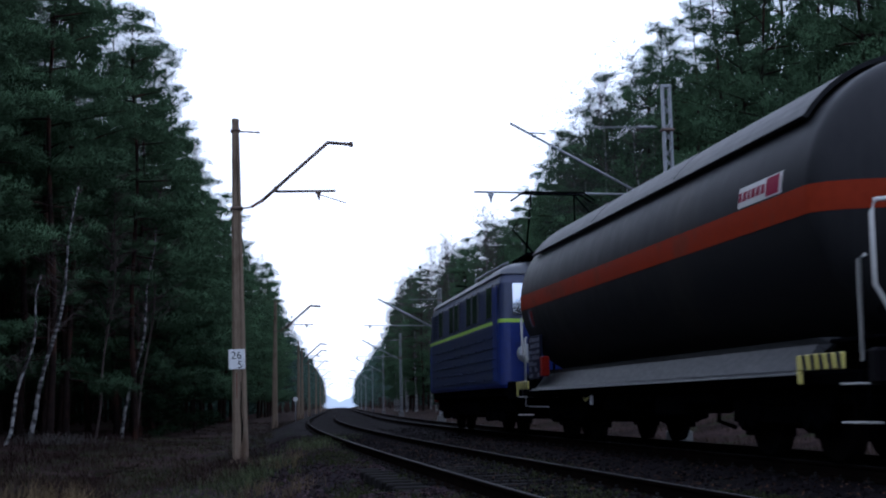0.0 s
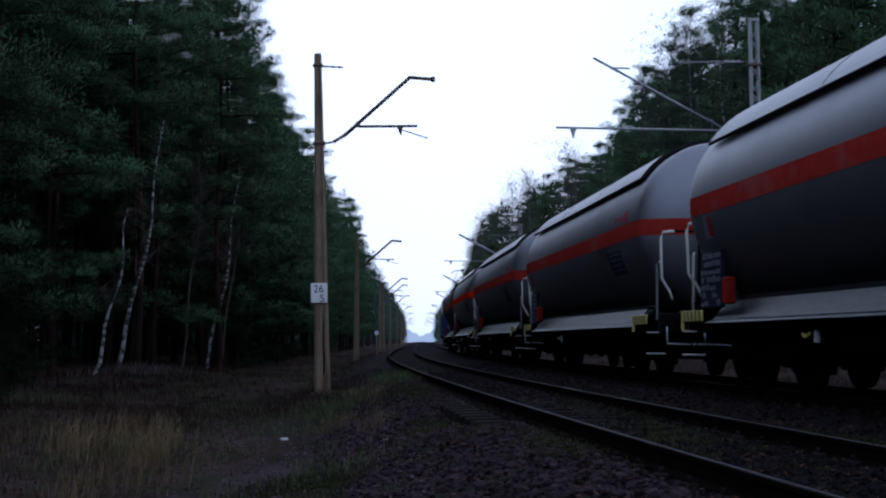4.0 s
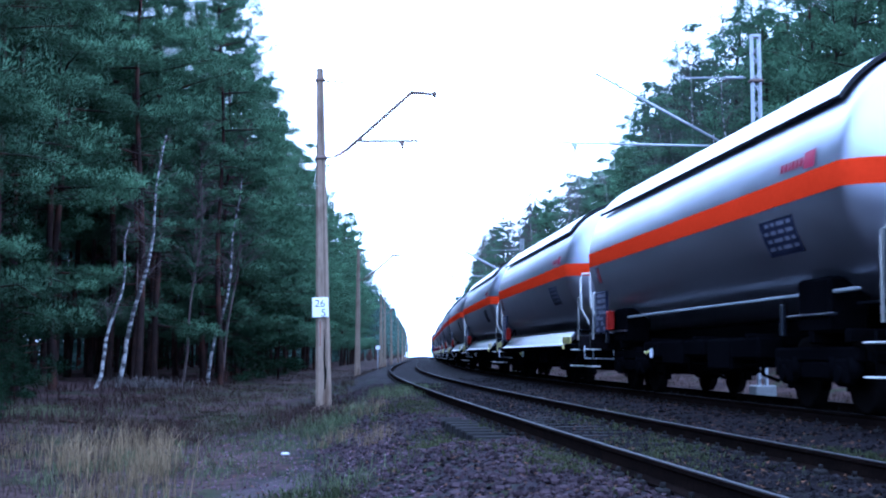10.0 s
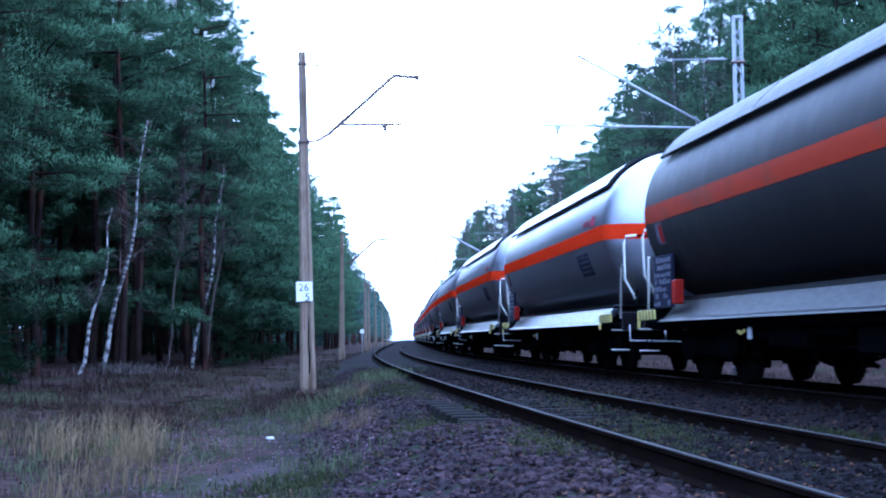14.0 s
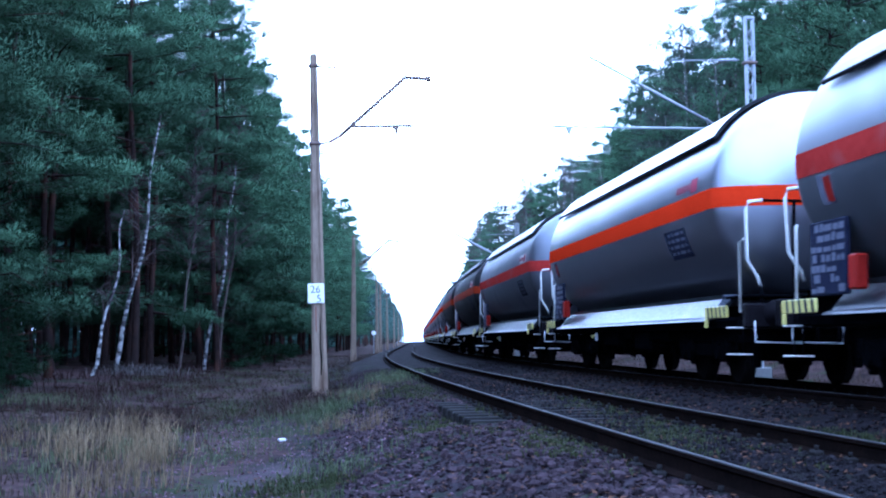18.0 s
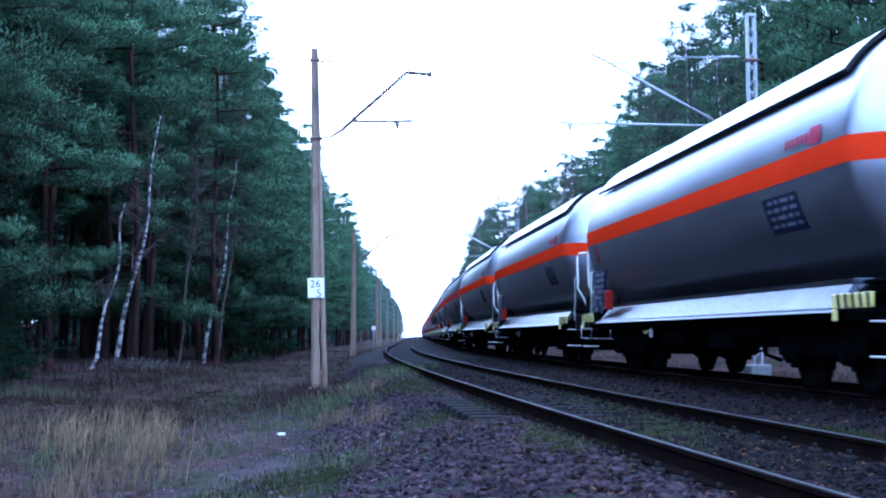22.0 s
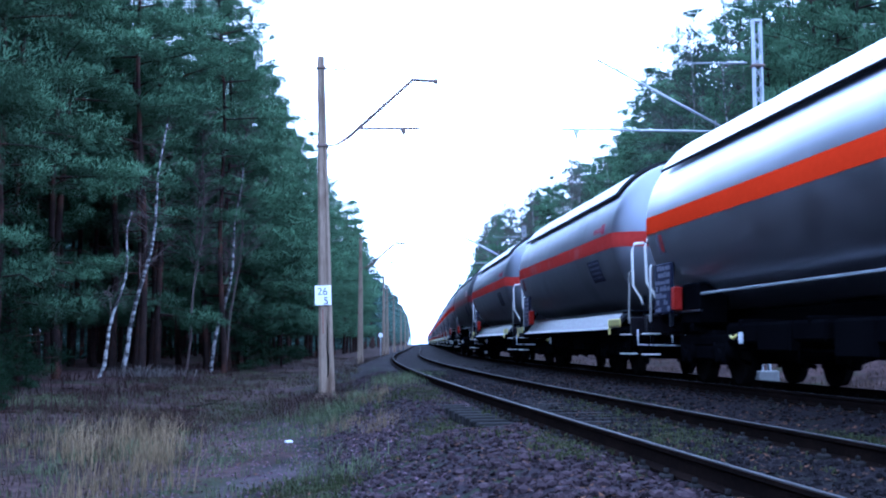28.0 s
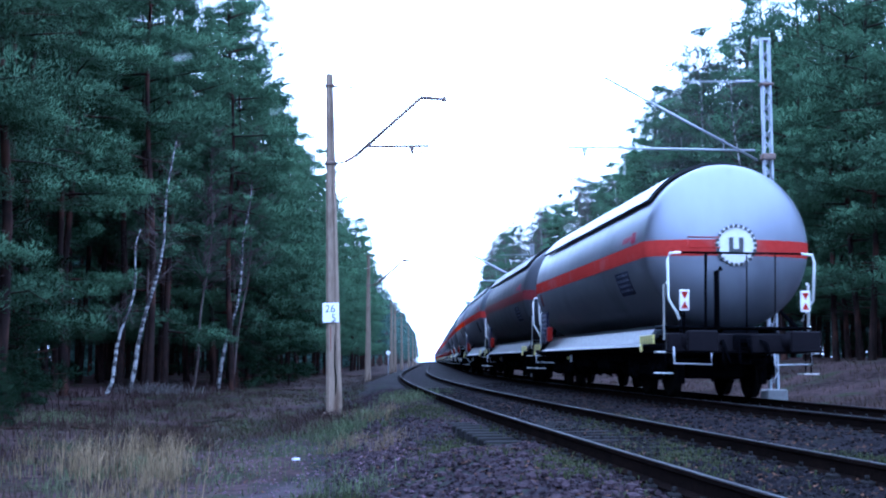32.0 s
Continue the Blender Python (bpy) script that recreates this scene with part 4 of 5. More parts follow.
def notice_rows(sx):
    sh, rnd = Shape(), random.Random(8)
    for r in range(4):
        y = -5.05
        while y < -4.1:
            w = rnd.uniform(.1, .3)
            a = -28 + r * 3.9
            lo, hi = (a, a + 1.8) if sx > 0 else (180 - a, 180 - a - 1.8)
            p = patch(y, min(y + w, -4.05), lo, hi, .009, 2, 2)
            sh.add(p.v, p.f)
            y += w + .08
    return sh


# ---- blue electric locomotive ----


def locomotive():
    lo = tagged(new("electric_locomotive", None), "dark blue electric locomotive with a lime stripe hauling the gas train", "locomotive")
    H, W = 5.95, 1.5

    def ring(z, w, h, r=.22):
        pts = []
        for cx, cy, a0 in ((w - r, h - r * .8, 0), (-(w - r), h - r * .8, 90), (-(w - r), -(h - r * .8), 180), (w - r, -(h - r * .8), 270)):
            for k in range(6):
                a = radians(a0 + 18 * k)
                pts.append((cx + r * math.cos(a), cy + r * .8 * math.sin(a), z))
        return pts
    body = Shape().quad_strip([ring(1.02, W - .03, H - .02), ring(1.08, W, H), ring(2.42, W, H)], soft=False, close=True)
    part("lower_body", body, LOCO, lo, "deep blue lower body")
    up = Shape().quad_strip([ring(2.50, W, H), ring(3.30, W - .04, H - .16), ring(3.50, W - .10, H - .26)], close=True)
    part("upper_body", up, LOCO_SIDE, lo, "dusty blue upper body")
    stripe = Shape().quad_strip([ring(2.42, W + .004, H + .004), ring(2.50, W + .004, H + .004)], close=True)
    part("stripe", stripe, LIME, lo, "lime green waist stripe")
    rf = Shape()
    rows = [ring(3.50, W - .06, H - .22), ring(3.60, W - .10, H - .30), ring(3.78, W - .45, H - .6, .4), ring(3.86, W - .9, H - .9, .3)]
    rf.quad_strip(rows, soft=True, close=True)
    rf.add(rows[-1], [tuple(range(24))])
    part("roof", rf, ROOF, lo)
    for sx in (-1, 1):
        # Duller blue than the ends: the side's weaker light is painted in.
        part("side_panel", Shape().box(min(sx * 1.45, sx * 1.507), max(sx * 1.45, sx * 1.507), -5.25, 5.25, 1.12, 2.40, .004), LOCO_SIDE, lo, "ribbed side panel with the side's shade painted in duller blue")
        for y in (-4.6, -2.6, -1.7, .4, 1.3, 3.4):
            x0, x1 = sorted((sx * (W - .02), sx * (W + .012)))
            wn_ = part("side_window", Shape().box(x0, x1, y - .36, y + .36, 2.60, 3.28, .008), DARKGLASS, lo)
            for d in (-.39, .39):
                part("window_frame", Shape().box(x0, x1, y + d - .03, y + d + .03, 2.56, 3.32, .004), ROOF, wn_)
        for r in range(5):
            g = Shape()
            for k in range(9):
                y = -4.6 + k * 1.15
                x0, x1 = sorted((sx * W, sx * (W + .024)))
                g.box(x0, x1, y - .5, y + .5, 1.2 + r * .23, 1.24 + r * .23)
            part("side_rib", g, LOCO_SIDE, lo)
        lv = Shape()
        for r in range(7):
            x0, x1 = sorted((sx * (W - .03), sx * (W + .015)))
            lv.box(x0, x1, 4.3, 5.3, 2.62 + r * .1, 2.67 + r * .1)
        part("louvre", lv, LOCO_SIDE, lo)
        part("cab_door", Shape().box(min(sx * W, sx * (W + .01)), max(sx * W, sx * (W + .01)), -5.6, -5.0, 1.15, 3.25, .006), LOCO, lo)
    for sy in (-1, 1):
        for sx in (-1, 1):
            cabw = Shape().add([(sx * .10, sy * (H + .012), 2.60), (sx * 1.22, sy * (H + .012), 2.60), (sx * 1.20, sy * (H - .13), 3.28), (sx * .10, sy * (H - .13), 3.28), (sx * .10, sy * (H - .06), 2.60), (sx * 1.22, sy * (H - .06), 2.60), (sx * 1.20, sy * (H - .2), 3.28), (sx * .10, sy * (H - .2), 3.28)], [(0, 1, 2, 3), (7, 6, 5, 4), (0, 4, 5, 1), (1, 5, 6, 2), (2, 6, 7, 3), (3, 7, 4, 0)])
            part("windscreen", cabw, SKYGLASS, lo, "pale windscreen reflecting the sky")
            lamp = part("headlamp", Shape().turn([(0, .20), (.06 * sy, .20), (.08 * sy, .14)], (sx * .95, sy * H, 1.75), "y", 18), STEEL, lo)
            part("lens", Shape().turn([(0, .14), (.02 * sy, .12)], (sx * .95, sy * (H + .08), 1.75), "y", 16), LAMP_GLASS, lamp)
            part("buffer", shared(("loco_buffer", sy), lambda: Shape().turn([(0, .18), (.3 * sy, .12), (.48 * sy, .10), (.5 * sy, .24), (.56 * sy, .22)], (0, 0, 1.05), "y", 18), BLACK), None, lo, m=Matrix.Translation((sx * .875, sy * 6.0, 0)))
        part("buffer_beam", Shape().box(-1.35, 1.35, min(sy * 5.8, sy * 6.05), max(sy * 5.8, sy * 6.05), .75, 1.15, .03), RED if sy > 0 else BLACK, lo)
        part("number_plate", Shape().box(-.45, .45, min(sy * H, sy * (H + .015)), max(sy * H, sy * (H + .015)), 2.16, 2.28), PALE, lo, "plain pale number bar")
    part("underframe", Shape().box(-1.4, 1.4, -5.8, 5.8, .82, 1.03, .04).box(-1.1, 1.1, -1.4, 1.4, .35, .85, .05), BLACK, lo)
    for y in (-3.7, 3.7):
        bogie(lo, y)
        for sx in (-1, 1):
            x0, x1 = sorted((sx * 1.10, sx * 1.26))
            frame_ = part("bogie_side", Shape().box(x0, x1, y - 2.0, y + 2.0, .48, .86, .05).box(x0, x1, y - 1.1, y - .7, .28, .5, .03).box(x0, x1, y + .7, y + 1.1, .28, .5, .03).box(x0, x1, y - .25, y + .25, .3, .5, .03), BLACK, lo, "black outer bogie frame")
            part("sand_box", Shape().box(x0, x1 + .02 * sx if sx > 0 else x1, y - 2.05, y - 1.7, .5, .95, .03), BLACK, frame_)
    for sx in (-1, 1):
        x0, x1 = sorted((sx * 1.0, sx * 1.3))
        part("equipment_box", Shape().box(x0, x1, -1.5, 1.5, .38, 1.0, .04), BLACK, lo)
    for k, y in enumerate((-4.6, 4.4)):
        base = part("pantograph_base", Shape().box(-.8, .8, y - .9, y + .9, 3.92, 4.0, .02).tube([(-.6, y, 3.8), (-.6, y, 3.95)], .06, 8).tube([(.6, y, 3.8), (.6, y, 3.95)], .06, 8), BLACK, lo)
        if k == 0:
            for sx in (-1, 1):
                for d in (-1, 1):
                    part("pantograph_arm", Shape().tube([(sx * .55, y + d * .5, 4.0), (sx * .75, y - d * .95, 4.75), (sx * .5, y, 5.45)], .022, 6), BLACK, base)
            part("pan_head", Shape().tube([(-.95, y - .15, 5.3), (-.7, y - .15, 5.47), (.7, y - .15, 5.47), (.95, y - .15, 5.3)], .025, 6).tube([(-.95, y + .15, 5.3), (-.7, y + .15, 5.47), (.7, y + .15, 5.47), (.95, y + .15, 5.3)], .025, 6), BLACK, base)
        else:
            for sx in (-1, 1):
                part("pantograph_arm", Shape().tube([(sx * .55, y - .9, 4.05), (sx * .55, y + .9, 4.12)], .022, 6), BLACK, base)
            part("pan_head", Shape().tube([(-.9, y, 4.15), (.9, y, 4.15)], .025, 6), BLACK, base)
    part("roof_hatch", Shape().box(-.7, .7, -2.6, -.4, 3.84, 4.05, .05).box(-.7, .7, .4, 2.4, 3.84, 4.02, .05), ROOF, lo)
    part("roof_conduit", Shape().tube([(-.8, -3.2, 4.02), (-.8, 1.4, 4.05), (-.5, 3.2, 4.05)], .03, 6), STEEL, lo)
    return lo

# ---- trees ----


def tufts(centres, count, size, rnd, narrow=0.12, flat=0.6):
    """Sprays of thin pointed blades about each centre, as arrays of triangles."""
    n = len(centres)
    c = np.repeat(np.asarray(centres), count, 0) + rnd.normal(size=(n * count, 3)) * np.array([.8, .8, .38]) * size
    d = rnd.normal(size=(n * count, 3))
    d[:, 2] = d[:, 2] * flat + 0.15
    d /= np.linalg.norm(d, axis=1)[:, None]
    side = np.cross(d, rnd.normal(size=d.shape))
    side /= np.linalg.norm(side, axis=1)[:, None] + 1e-9
    ln = size * rnd.uniform(0.6, 1.25, (n * count, 1))
    a, b, e = c + side * ln * narrow * 0.5 + d * ln * .1, c - side * ln * narrow * 0.5 + d * ln * .1, c + d * ln
    v = np.stack([a, b, e], 1).reshape(-1, 3)
    return v, np.arange(len(v)).reshape(-1, 3)


def boughs(spots, count, wide, blade, rnd, narrow=0.24):
    """Dense cushions of needles; a spot carries its place, its size and the way its bough swells there."""
    q = np.asarray(spots)
    c, size, swell = q[:, :3], q[:, 3:4], q[:, 4:7]
    n = len(c)
    o = rnd.normal(size=(n * count, 3))
    o /= np.linalg.norm(o, axis=1)[:, None]
    o *= rnd.random_sample((n * count, 1)) ** .4
    at_ = np.repeat(c, count, 0) + o * np.array([1, 1, .55]) * wide * np.repeat(size, count, 0)
    face = np.repeat(swell, count, 0)
    d = o * .6 + face * .7 + rnd.normal(size=o.shape) * .4 + np.array([0, 0, .3])
    d /= np.linalg.norm(d, axis=1)[:, None]
    side = np.cross(d, rnd.normal(size=d.shape))
    side /= np.linalg.norm(side, axis=1)[:, None] + 1e-9
    ln = blade * rnd.uniform(.6, 1.3, (n * count, 1))
    face = face + o * .45
    face /= np.linalg.norm(face, axis=1)[:, None] + 1e-9
    side *= np.sign((np.cross(-2 * side, d) * face).sum(1))[:, None]
    v = np.stack([at_ + side * ln * narrow * .5, at_ - side * ln * narrow * .5, at_ + d * ln], 1).reshape(-1, 3)
    return v, np.arange(len(v)).reshape(-1, 3), np.repeat(face, 3, 0)


def pine_parts(seed, height, crown_from, spread, whorl, blades, wide, blade, mat, dead=10, low=0):
    """Trunk with whorls of limbs; each limb ends in a flat plate of needle cushions with air above and below it."""
    rnd, r2 = np.random.RandomState(seed), random.Random(seed)
    sh = Shape()
    lean = [r2.uniform(-.35, .35), r2.uniform(-.35, .35)]
    spine = lambda z: Vector((lean[0] * (z / height) ** 2 + .12 * math.sin(z * .5 + seed), lean[1] * (z / height) ** 2 + .1 * math.cos(z * .43 + seed), z))
    r0 = height * 0.0074
    zs = [-.4, 0, .5] + [height * k / 9 for k in range(1, 10)]
    sh.tube([spine(z) for z in zs], [r0 * 1.35, r0 * 1.25, r0 * 1.05] + [r0 * (1 - .88 * k / 9) for k in range(1, 10)], 8)
    spots = []

    def limb(z, a, ln, rise):
        p0 = spine(z)
        flat = Vector((math.cos(a), math.sin(a), 0))
        cross = Vector((-flat.y, flat.x, 0))
        bow = r2.uniform(-.18, .18) * ln
        way = lambda t: p0 + flat * ln * t + cross * bow * t * t + Vector((0, 0, ln * (rise * t - .20 * t * t + .16 * max(t - .6, 0))))
        sh.tube([way(0), way(.4), way(.75), way(1)], [.018 + .010 * ln, .014 + .005 * ln, .011, .004], 4, ends=False)
        for mid, aside, grow in ((.72, 0, 1.1), (.5, -1, .68), (.56, 1, .66)) if ln > 1.3 else ((.7, 0, 1.1),):
            if r2.random() < .12:
                continue
            heart = way(mid) + cross * aside * ln * r2.uniform(.2, .34)
            la, lb, lc = ln * .36 * grow, ln * .27 * grow, (.10 * ln + .12) * grow
            for _ in range(max(5, int(3.0 * la * lb / wide ** 2))):
                d = Vector((r2.gauss(0, 1), r2.gauss(0, 1), r2.gauss(.25, 1))).normalized()
                r = r2.random() ** .35
                e = heart + flat * (d.x * la * r) + cross * (d.y * lb * r) + Vector((0, 0, d.z * r * (lc if d.z > 0 else lc * .45) + r2.gauss(0, .05)))
                up = (flat * d.x * .55 + cross * d.y * .55 + Vector((0, 0, d.z * 1.3 + .15))).normalized()
                spots.append((e.x, e.y, e.z, r2.uniform(.6, 1.2), up.x, up.y, up.z))
    z = height * crown_from
    turn = r2.uniform(0, 6)
    while z < height * .97:
        f = (z / height - crown_from) / (1 - crown_from)
        prof = (1 - f) ** .6 * (0.70 + 0.30 * min(f * 4, 1)) + .12
        turn += r2.uniform(.6, 1.4)
        number = r2.choice((3, 4, 4, 5))
        for i in range(number):
            a = turn + i * 6.283 / number + r2.uniform(-.4, .4)
            ln = max(spread * prof * r2.choice((.5, .8, 1, 1, 1.15)) * r2.uniform(.85, 1.1), .45)
            limb(z + r2.uniform(-.3, .3), a, ln, r2.uniform(.0, .22) + f * .5)
        z += whorl * r2.uniform(.7, 1.35) * (1 - .4 * f)
    p = spine(height)
    spots.extend((p.x, p.y, p.z - .25 * k, .8, 0, 0, 1) for k in range(4))
    for i in range(low):
        limb(height * r2.uniform(.12, crown_from), r2.uniform(0, 6.3), spread * r2.uniform(.45, .8), r2.uniform(-.1, .1))
    for i in range(dead):
        z = height * r2.uniform(.10, crown_from + .15)
        a = r2.uniform(0, 6.3)
        ln = r2.uniform(.5, 2.2)
        p0 = spine(z)
        sh.tube([p0, p0 + Vector((math.cos(a) * ln * .5, math.sin(a) * ln * .5, r2.uniform(-.1, .15))), p0 + Vector((math.cos(a) * ln, math.sin(a) * ln, r2.uniform(-.4, .25)))], [.026, .016, .006], 4, ends=False)
    v, f, swell = boughs(spots, blades, wide, blade, rnd)
    crown = raw_mesh("crown", v, f, mat, True)
    crown.normals_split_custom_set_from_vertices(swell.tolist())
    return sh.mesh("trunk", PINEBARK), crown


def pine(seed, height, crown_from, spread, whorl, blades, wide, blade, mat=None, label="tall dark green pine with a bare brown trunk", dead=10, low=0):
    t = tagged(new("pine_tree", None), label, "pine tree", "forest pines")
    trunk, crown = pine_parts(seed, height, crown_from, spread, whorl, blades, wide, blade, mat or NEEDLE, dead, low)
    part("trunk", trunk, None, t)
    part("crown", crown, None, t)
    return t


def birch(base, top, girth, seed, bush=0.5, leaves=0, bark=None, label="slender white birch leaning at the forest edge"):
    """A thin pale stem from base to top, with drooping dark twigs."""
    r2 = random.Random(seed)
    t = tagged(new("birch_tree", None), label, "birch tree", "birches")
    t.matrix_basis = Matrix.Translation(base)
    d = Vector(top) - Vector(base)
    pts = [d * (k / 10) + Vector((math.sin(k * 1.1 + seed) * .10 + .16 * math.sin(k * math.pi / 10), 0, 0)) * (1 if 0 < k < 10 else 0) for k in range(11)]
    sh = Shape().tube([Vector((0, 0, -.3))] + pts, [girth * 1.25] + [girth * (1.1 - .85 * k / 10) for k in range(11)], 8)
    part("trunk", sh, bark or BIRCHBARK, t, "dark thin bark" if bark else "white bark with black scars")
    tw = Shape()
    for i in range(int(30 * bush)):
        f = r2.uniform(.35, 1)
        p = d * f
        a = r2.uniform(0, 6.3)
        ln = d.length * .16 * (1.25 - f) * r2.uniform(.6, 1.3)
        q = p + Vector((math.cos(a) * ln, math.sin(a) * ln, ln * r2.uniform(.3, 1.0)))
        tw.tube([p, p.lerp(q, .5) + Vector((0, 0, .08 * ln)), q], [.02, .013, .004], 4, ends=False)
        for j in range(5):
            e = p.lerp(q, r2.uniform(.3, 1))
            tw.tube([e, e + Vector((r2.gauss(0, .3), r2.gauss(0, .3), r2.uniform(-.5, .5)))], [.008, .003], 3, ends=False)
    tagged(part("branchwork", tw, TWIG, t), kind="stuff")
    if leaves:
        rnd = np.random.RandomState(seed)
        sp = [tuple(d * r2.uniform(.45, 1.0) + Vector((r2.gauss(0, .9), r2.gauss(0, .9), r2.gauss(0, .5)))) for _ in range(leaves)]
        v, f = tufts(sp, 8, .11, rnd, .4, 1)
        tagged(part("leafage", raw_mesh("leafage", v, f, BIRCHLEAF), None, t), kind="stuff")
    return t


def plant_forest():
    r2 = random.Random(11)
    near = [pine(100 + i, h, c, w, 1.7, 60, .30, .11, dead=20, low=lo) for i, (h, c, w, lo) in enumerate(((20.5, .37, 3.7, 3), (19.5, .33, 3.9, 4), (21.4, .42, 3.5, 2), (19.0, .35, 3.8, 3)))]
    edge = [pine(140 + i, h, c, w, 1.4, 52, .34, .12, dead=14, low=lo) for i, (h, c, w, lo) in enumerate(((18.6, .20, 3.5, 5), (17.8, .15, 3.7, 4), (19.0, .24, 3.3, 6), (17.4, .17, 3.6, 4)))]
    inner = [pine(200 + i, h, c, w, 1.5, 18, .42, .28, dead=16) for i, (h, c, w) in enumerate(((17.5, .48, 2.9), (16.8, .44, 3.0), (18.2, .52, 2.8)))]
    young = [pine(300 + i, h, .08, w, .7, 34, .24, .12, NEEDLE2, "young dense green pine branching down to the ground", 4) for i, (h, w) in enumerate(((6.5, 1.9), (4.5, 1.6), (8.5, 2.3)))]
    for o in near + edge + inner + young:
        o.matrix_basis = Matrix.Translation((r2.uniform(-60, -40), -30 - 3 * len(o.name), 0))
    used = set()

    def put_xy(kind, x, y, k=1.0):
        src = r2.choice(kind)
        m = Matrix.Translation((x, y, gz(x, y))) @ Matrix.Rotation(r2.uniform(0, 6.28), 4, "Z") @ Matrix.Rotation(r2.uniform(-.03, .03), 4, "X") @ Matrix.Scale(k * r2.uniform(.94, 1.06), 4)
        if src not in used:
            used.add(src)
            src.matrix_basis = m
            return src
        return copy_thing(src, m)

    def put(kind, s, u, k=1.0):
        x, y, _ = at(s, u)
        return put_xy(kind, x, y, k)
    # left-hand forest: the edge falls back behind the birches
    s = 31.0
    while s < 210:
        back = -11.2 if s < 37 else -12.2 if s < 48 else -10.4 if s < 58 else -8.7
        put(near if s < 62 else edge, s + r2.uniform(-.6, .6), back + r2.uniform(-.6, .6))
        s += r2.uniform(2.6, 3.6) if s < 62 else r2.uniform(2.4, 3.4) if s < 120 else r2.uniform(3.6, 5.2)
    for s_, u_, k_ in ((52, -11.8, 1.12), (56, -11.0, 1.1), (48.5, -13.4, 1.12), (62, -9.6, 1.15), (66, -9.2, 1.15), (70, -8.8, 1.12), (60, -11.4, 1.15)):
        put(near if s_ < 60 else edge, s_, u_, k_)
    for u0, gap in ((-15.0, 2.4), (-17.4, 2.6), (-20.0, 3.0)):
        s = 27.0
        while s < 130:
            put((near if s < 60 else edge) if u0 > -16 and r2.random() < .45 else inner, s + r2.uniform(-1, 1), u0 + r2.uniform(-1.2, 1.2))
            s += gap * r2.uniform(.75, 1.3) * (1 if s < 75 else 1.6)
    # Six trunks added out of view to shade the heath, four fill the canopy.
    for x, y in ((-11.8, 28.5), (-11.6, 24.5), (-11.0, 20.5), (-10.8, 16.0), (-13.5, 30.5), (-14.0, 26.0), (-15.2, 57.0), (-16.5, 63.0), (-13.8, 68.0), (-17.0, 51.0)):
        put_xy(near, x, y)
    # low green growth among the trunks
    for x, y, k in ((-12.6, 37.5, 1.0), (-11.9, 36.0, .6), (-13.4, 40.5, .9), (-14.6, 43.0, 1.0), (-9.4, 64.0, .75), (-8.6, 70.0, .8), (-9.6, 60.5, .5), (-8.3, 24.5, .16), (-9.0, 26.0, .2), (-7.9, 23.2, .13), (-9.6, 28.5, .2), (-10.4, 32.0, .28)):
        put_xy(young, x, y, k)
    for i in range(8):
        put(young, r2.uniform(44, 80), -19.5 + r2.uniform(-5, 1.5))
    for i in range(14):
        put(young, r2.uniform(68, 150), -13.2 + r2.uniform(-5, .8))
    for i in range(8):
        put(young, r2.uniform(34, 80), 19.5 + r2.uniform(-1.2, 6))
    # right-hand forest, closing in on the line further out
    s = 33.0
    while s < 240:
        out = 17.4 if s < 60 else 17.2 if s < 128 else 14.0 if s < 165 else 11.8
        put(edge, s + r2.uniform(-.8, .8), out + r2.uniform(-.8, .9), 1.02 if s < 110 else .92 if s < 160 else 1.0)
        s += r2.uniform(2.3, 3.4) if s < 165 else r2.uniform(3.0, 4.5)
    for s_, u_ in ((121, 16.0), (125, 15.5), (129, 15.0), (133, 14.8), (118, 18.6)):
        put(edge, s_, u_, .95)
    for u0, gap in ((20.4, 2.8), (23.5, 3.8)):
        s = 29.0
        while s < 150:
            put(edge if s > 62 and u0 < 22 else inner, s + r2.uniform(-1, 1), u0 + r2.uniform(-1.2, 1.2), 1.05)
            s += gap * r2.uniform(.75, 1.3) * (1 if s < 90 else 1.3)
    for o in near + edge + inner + young:
        if o not in used:
            put([o], 60, -28)


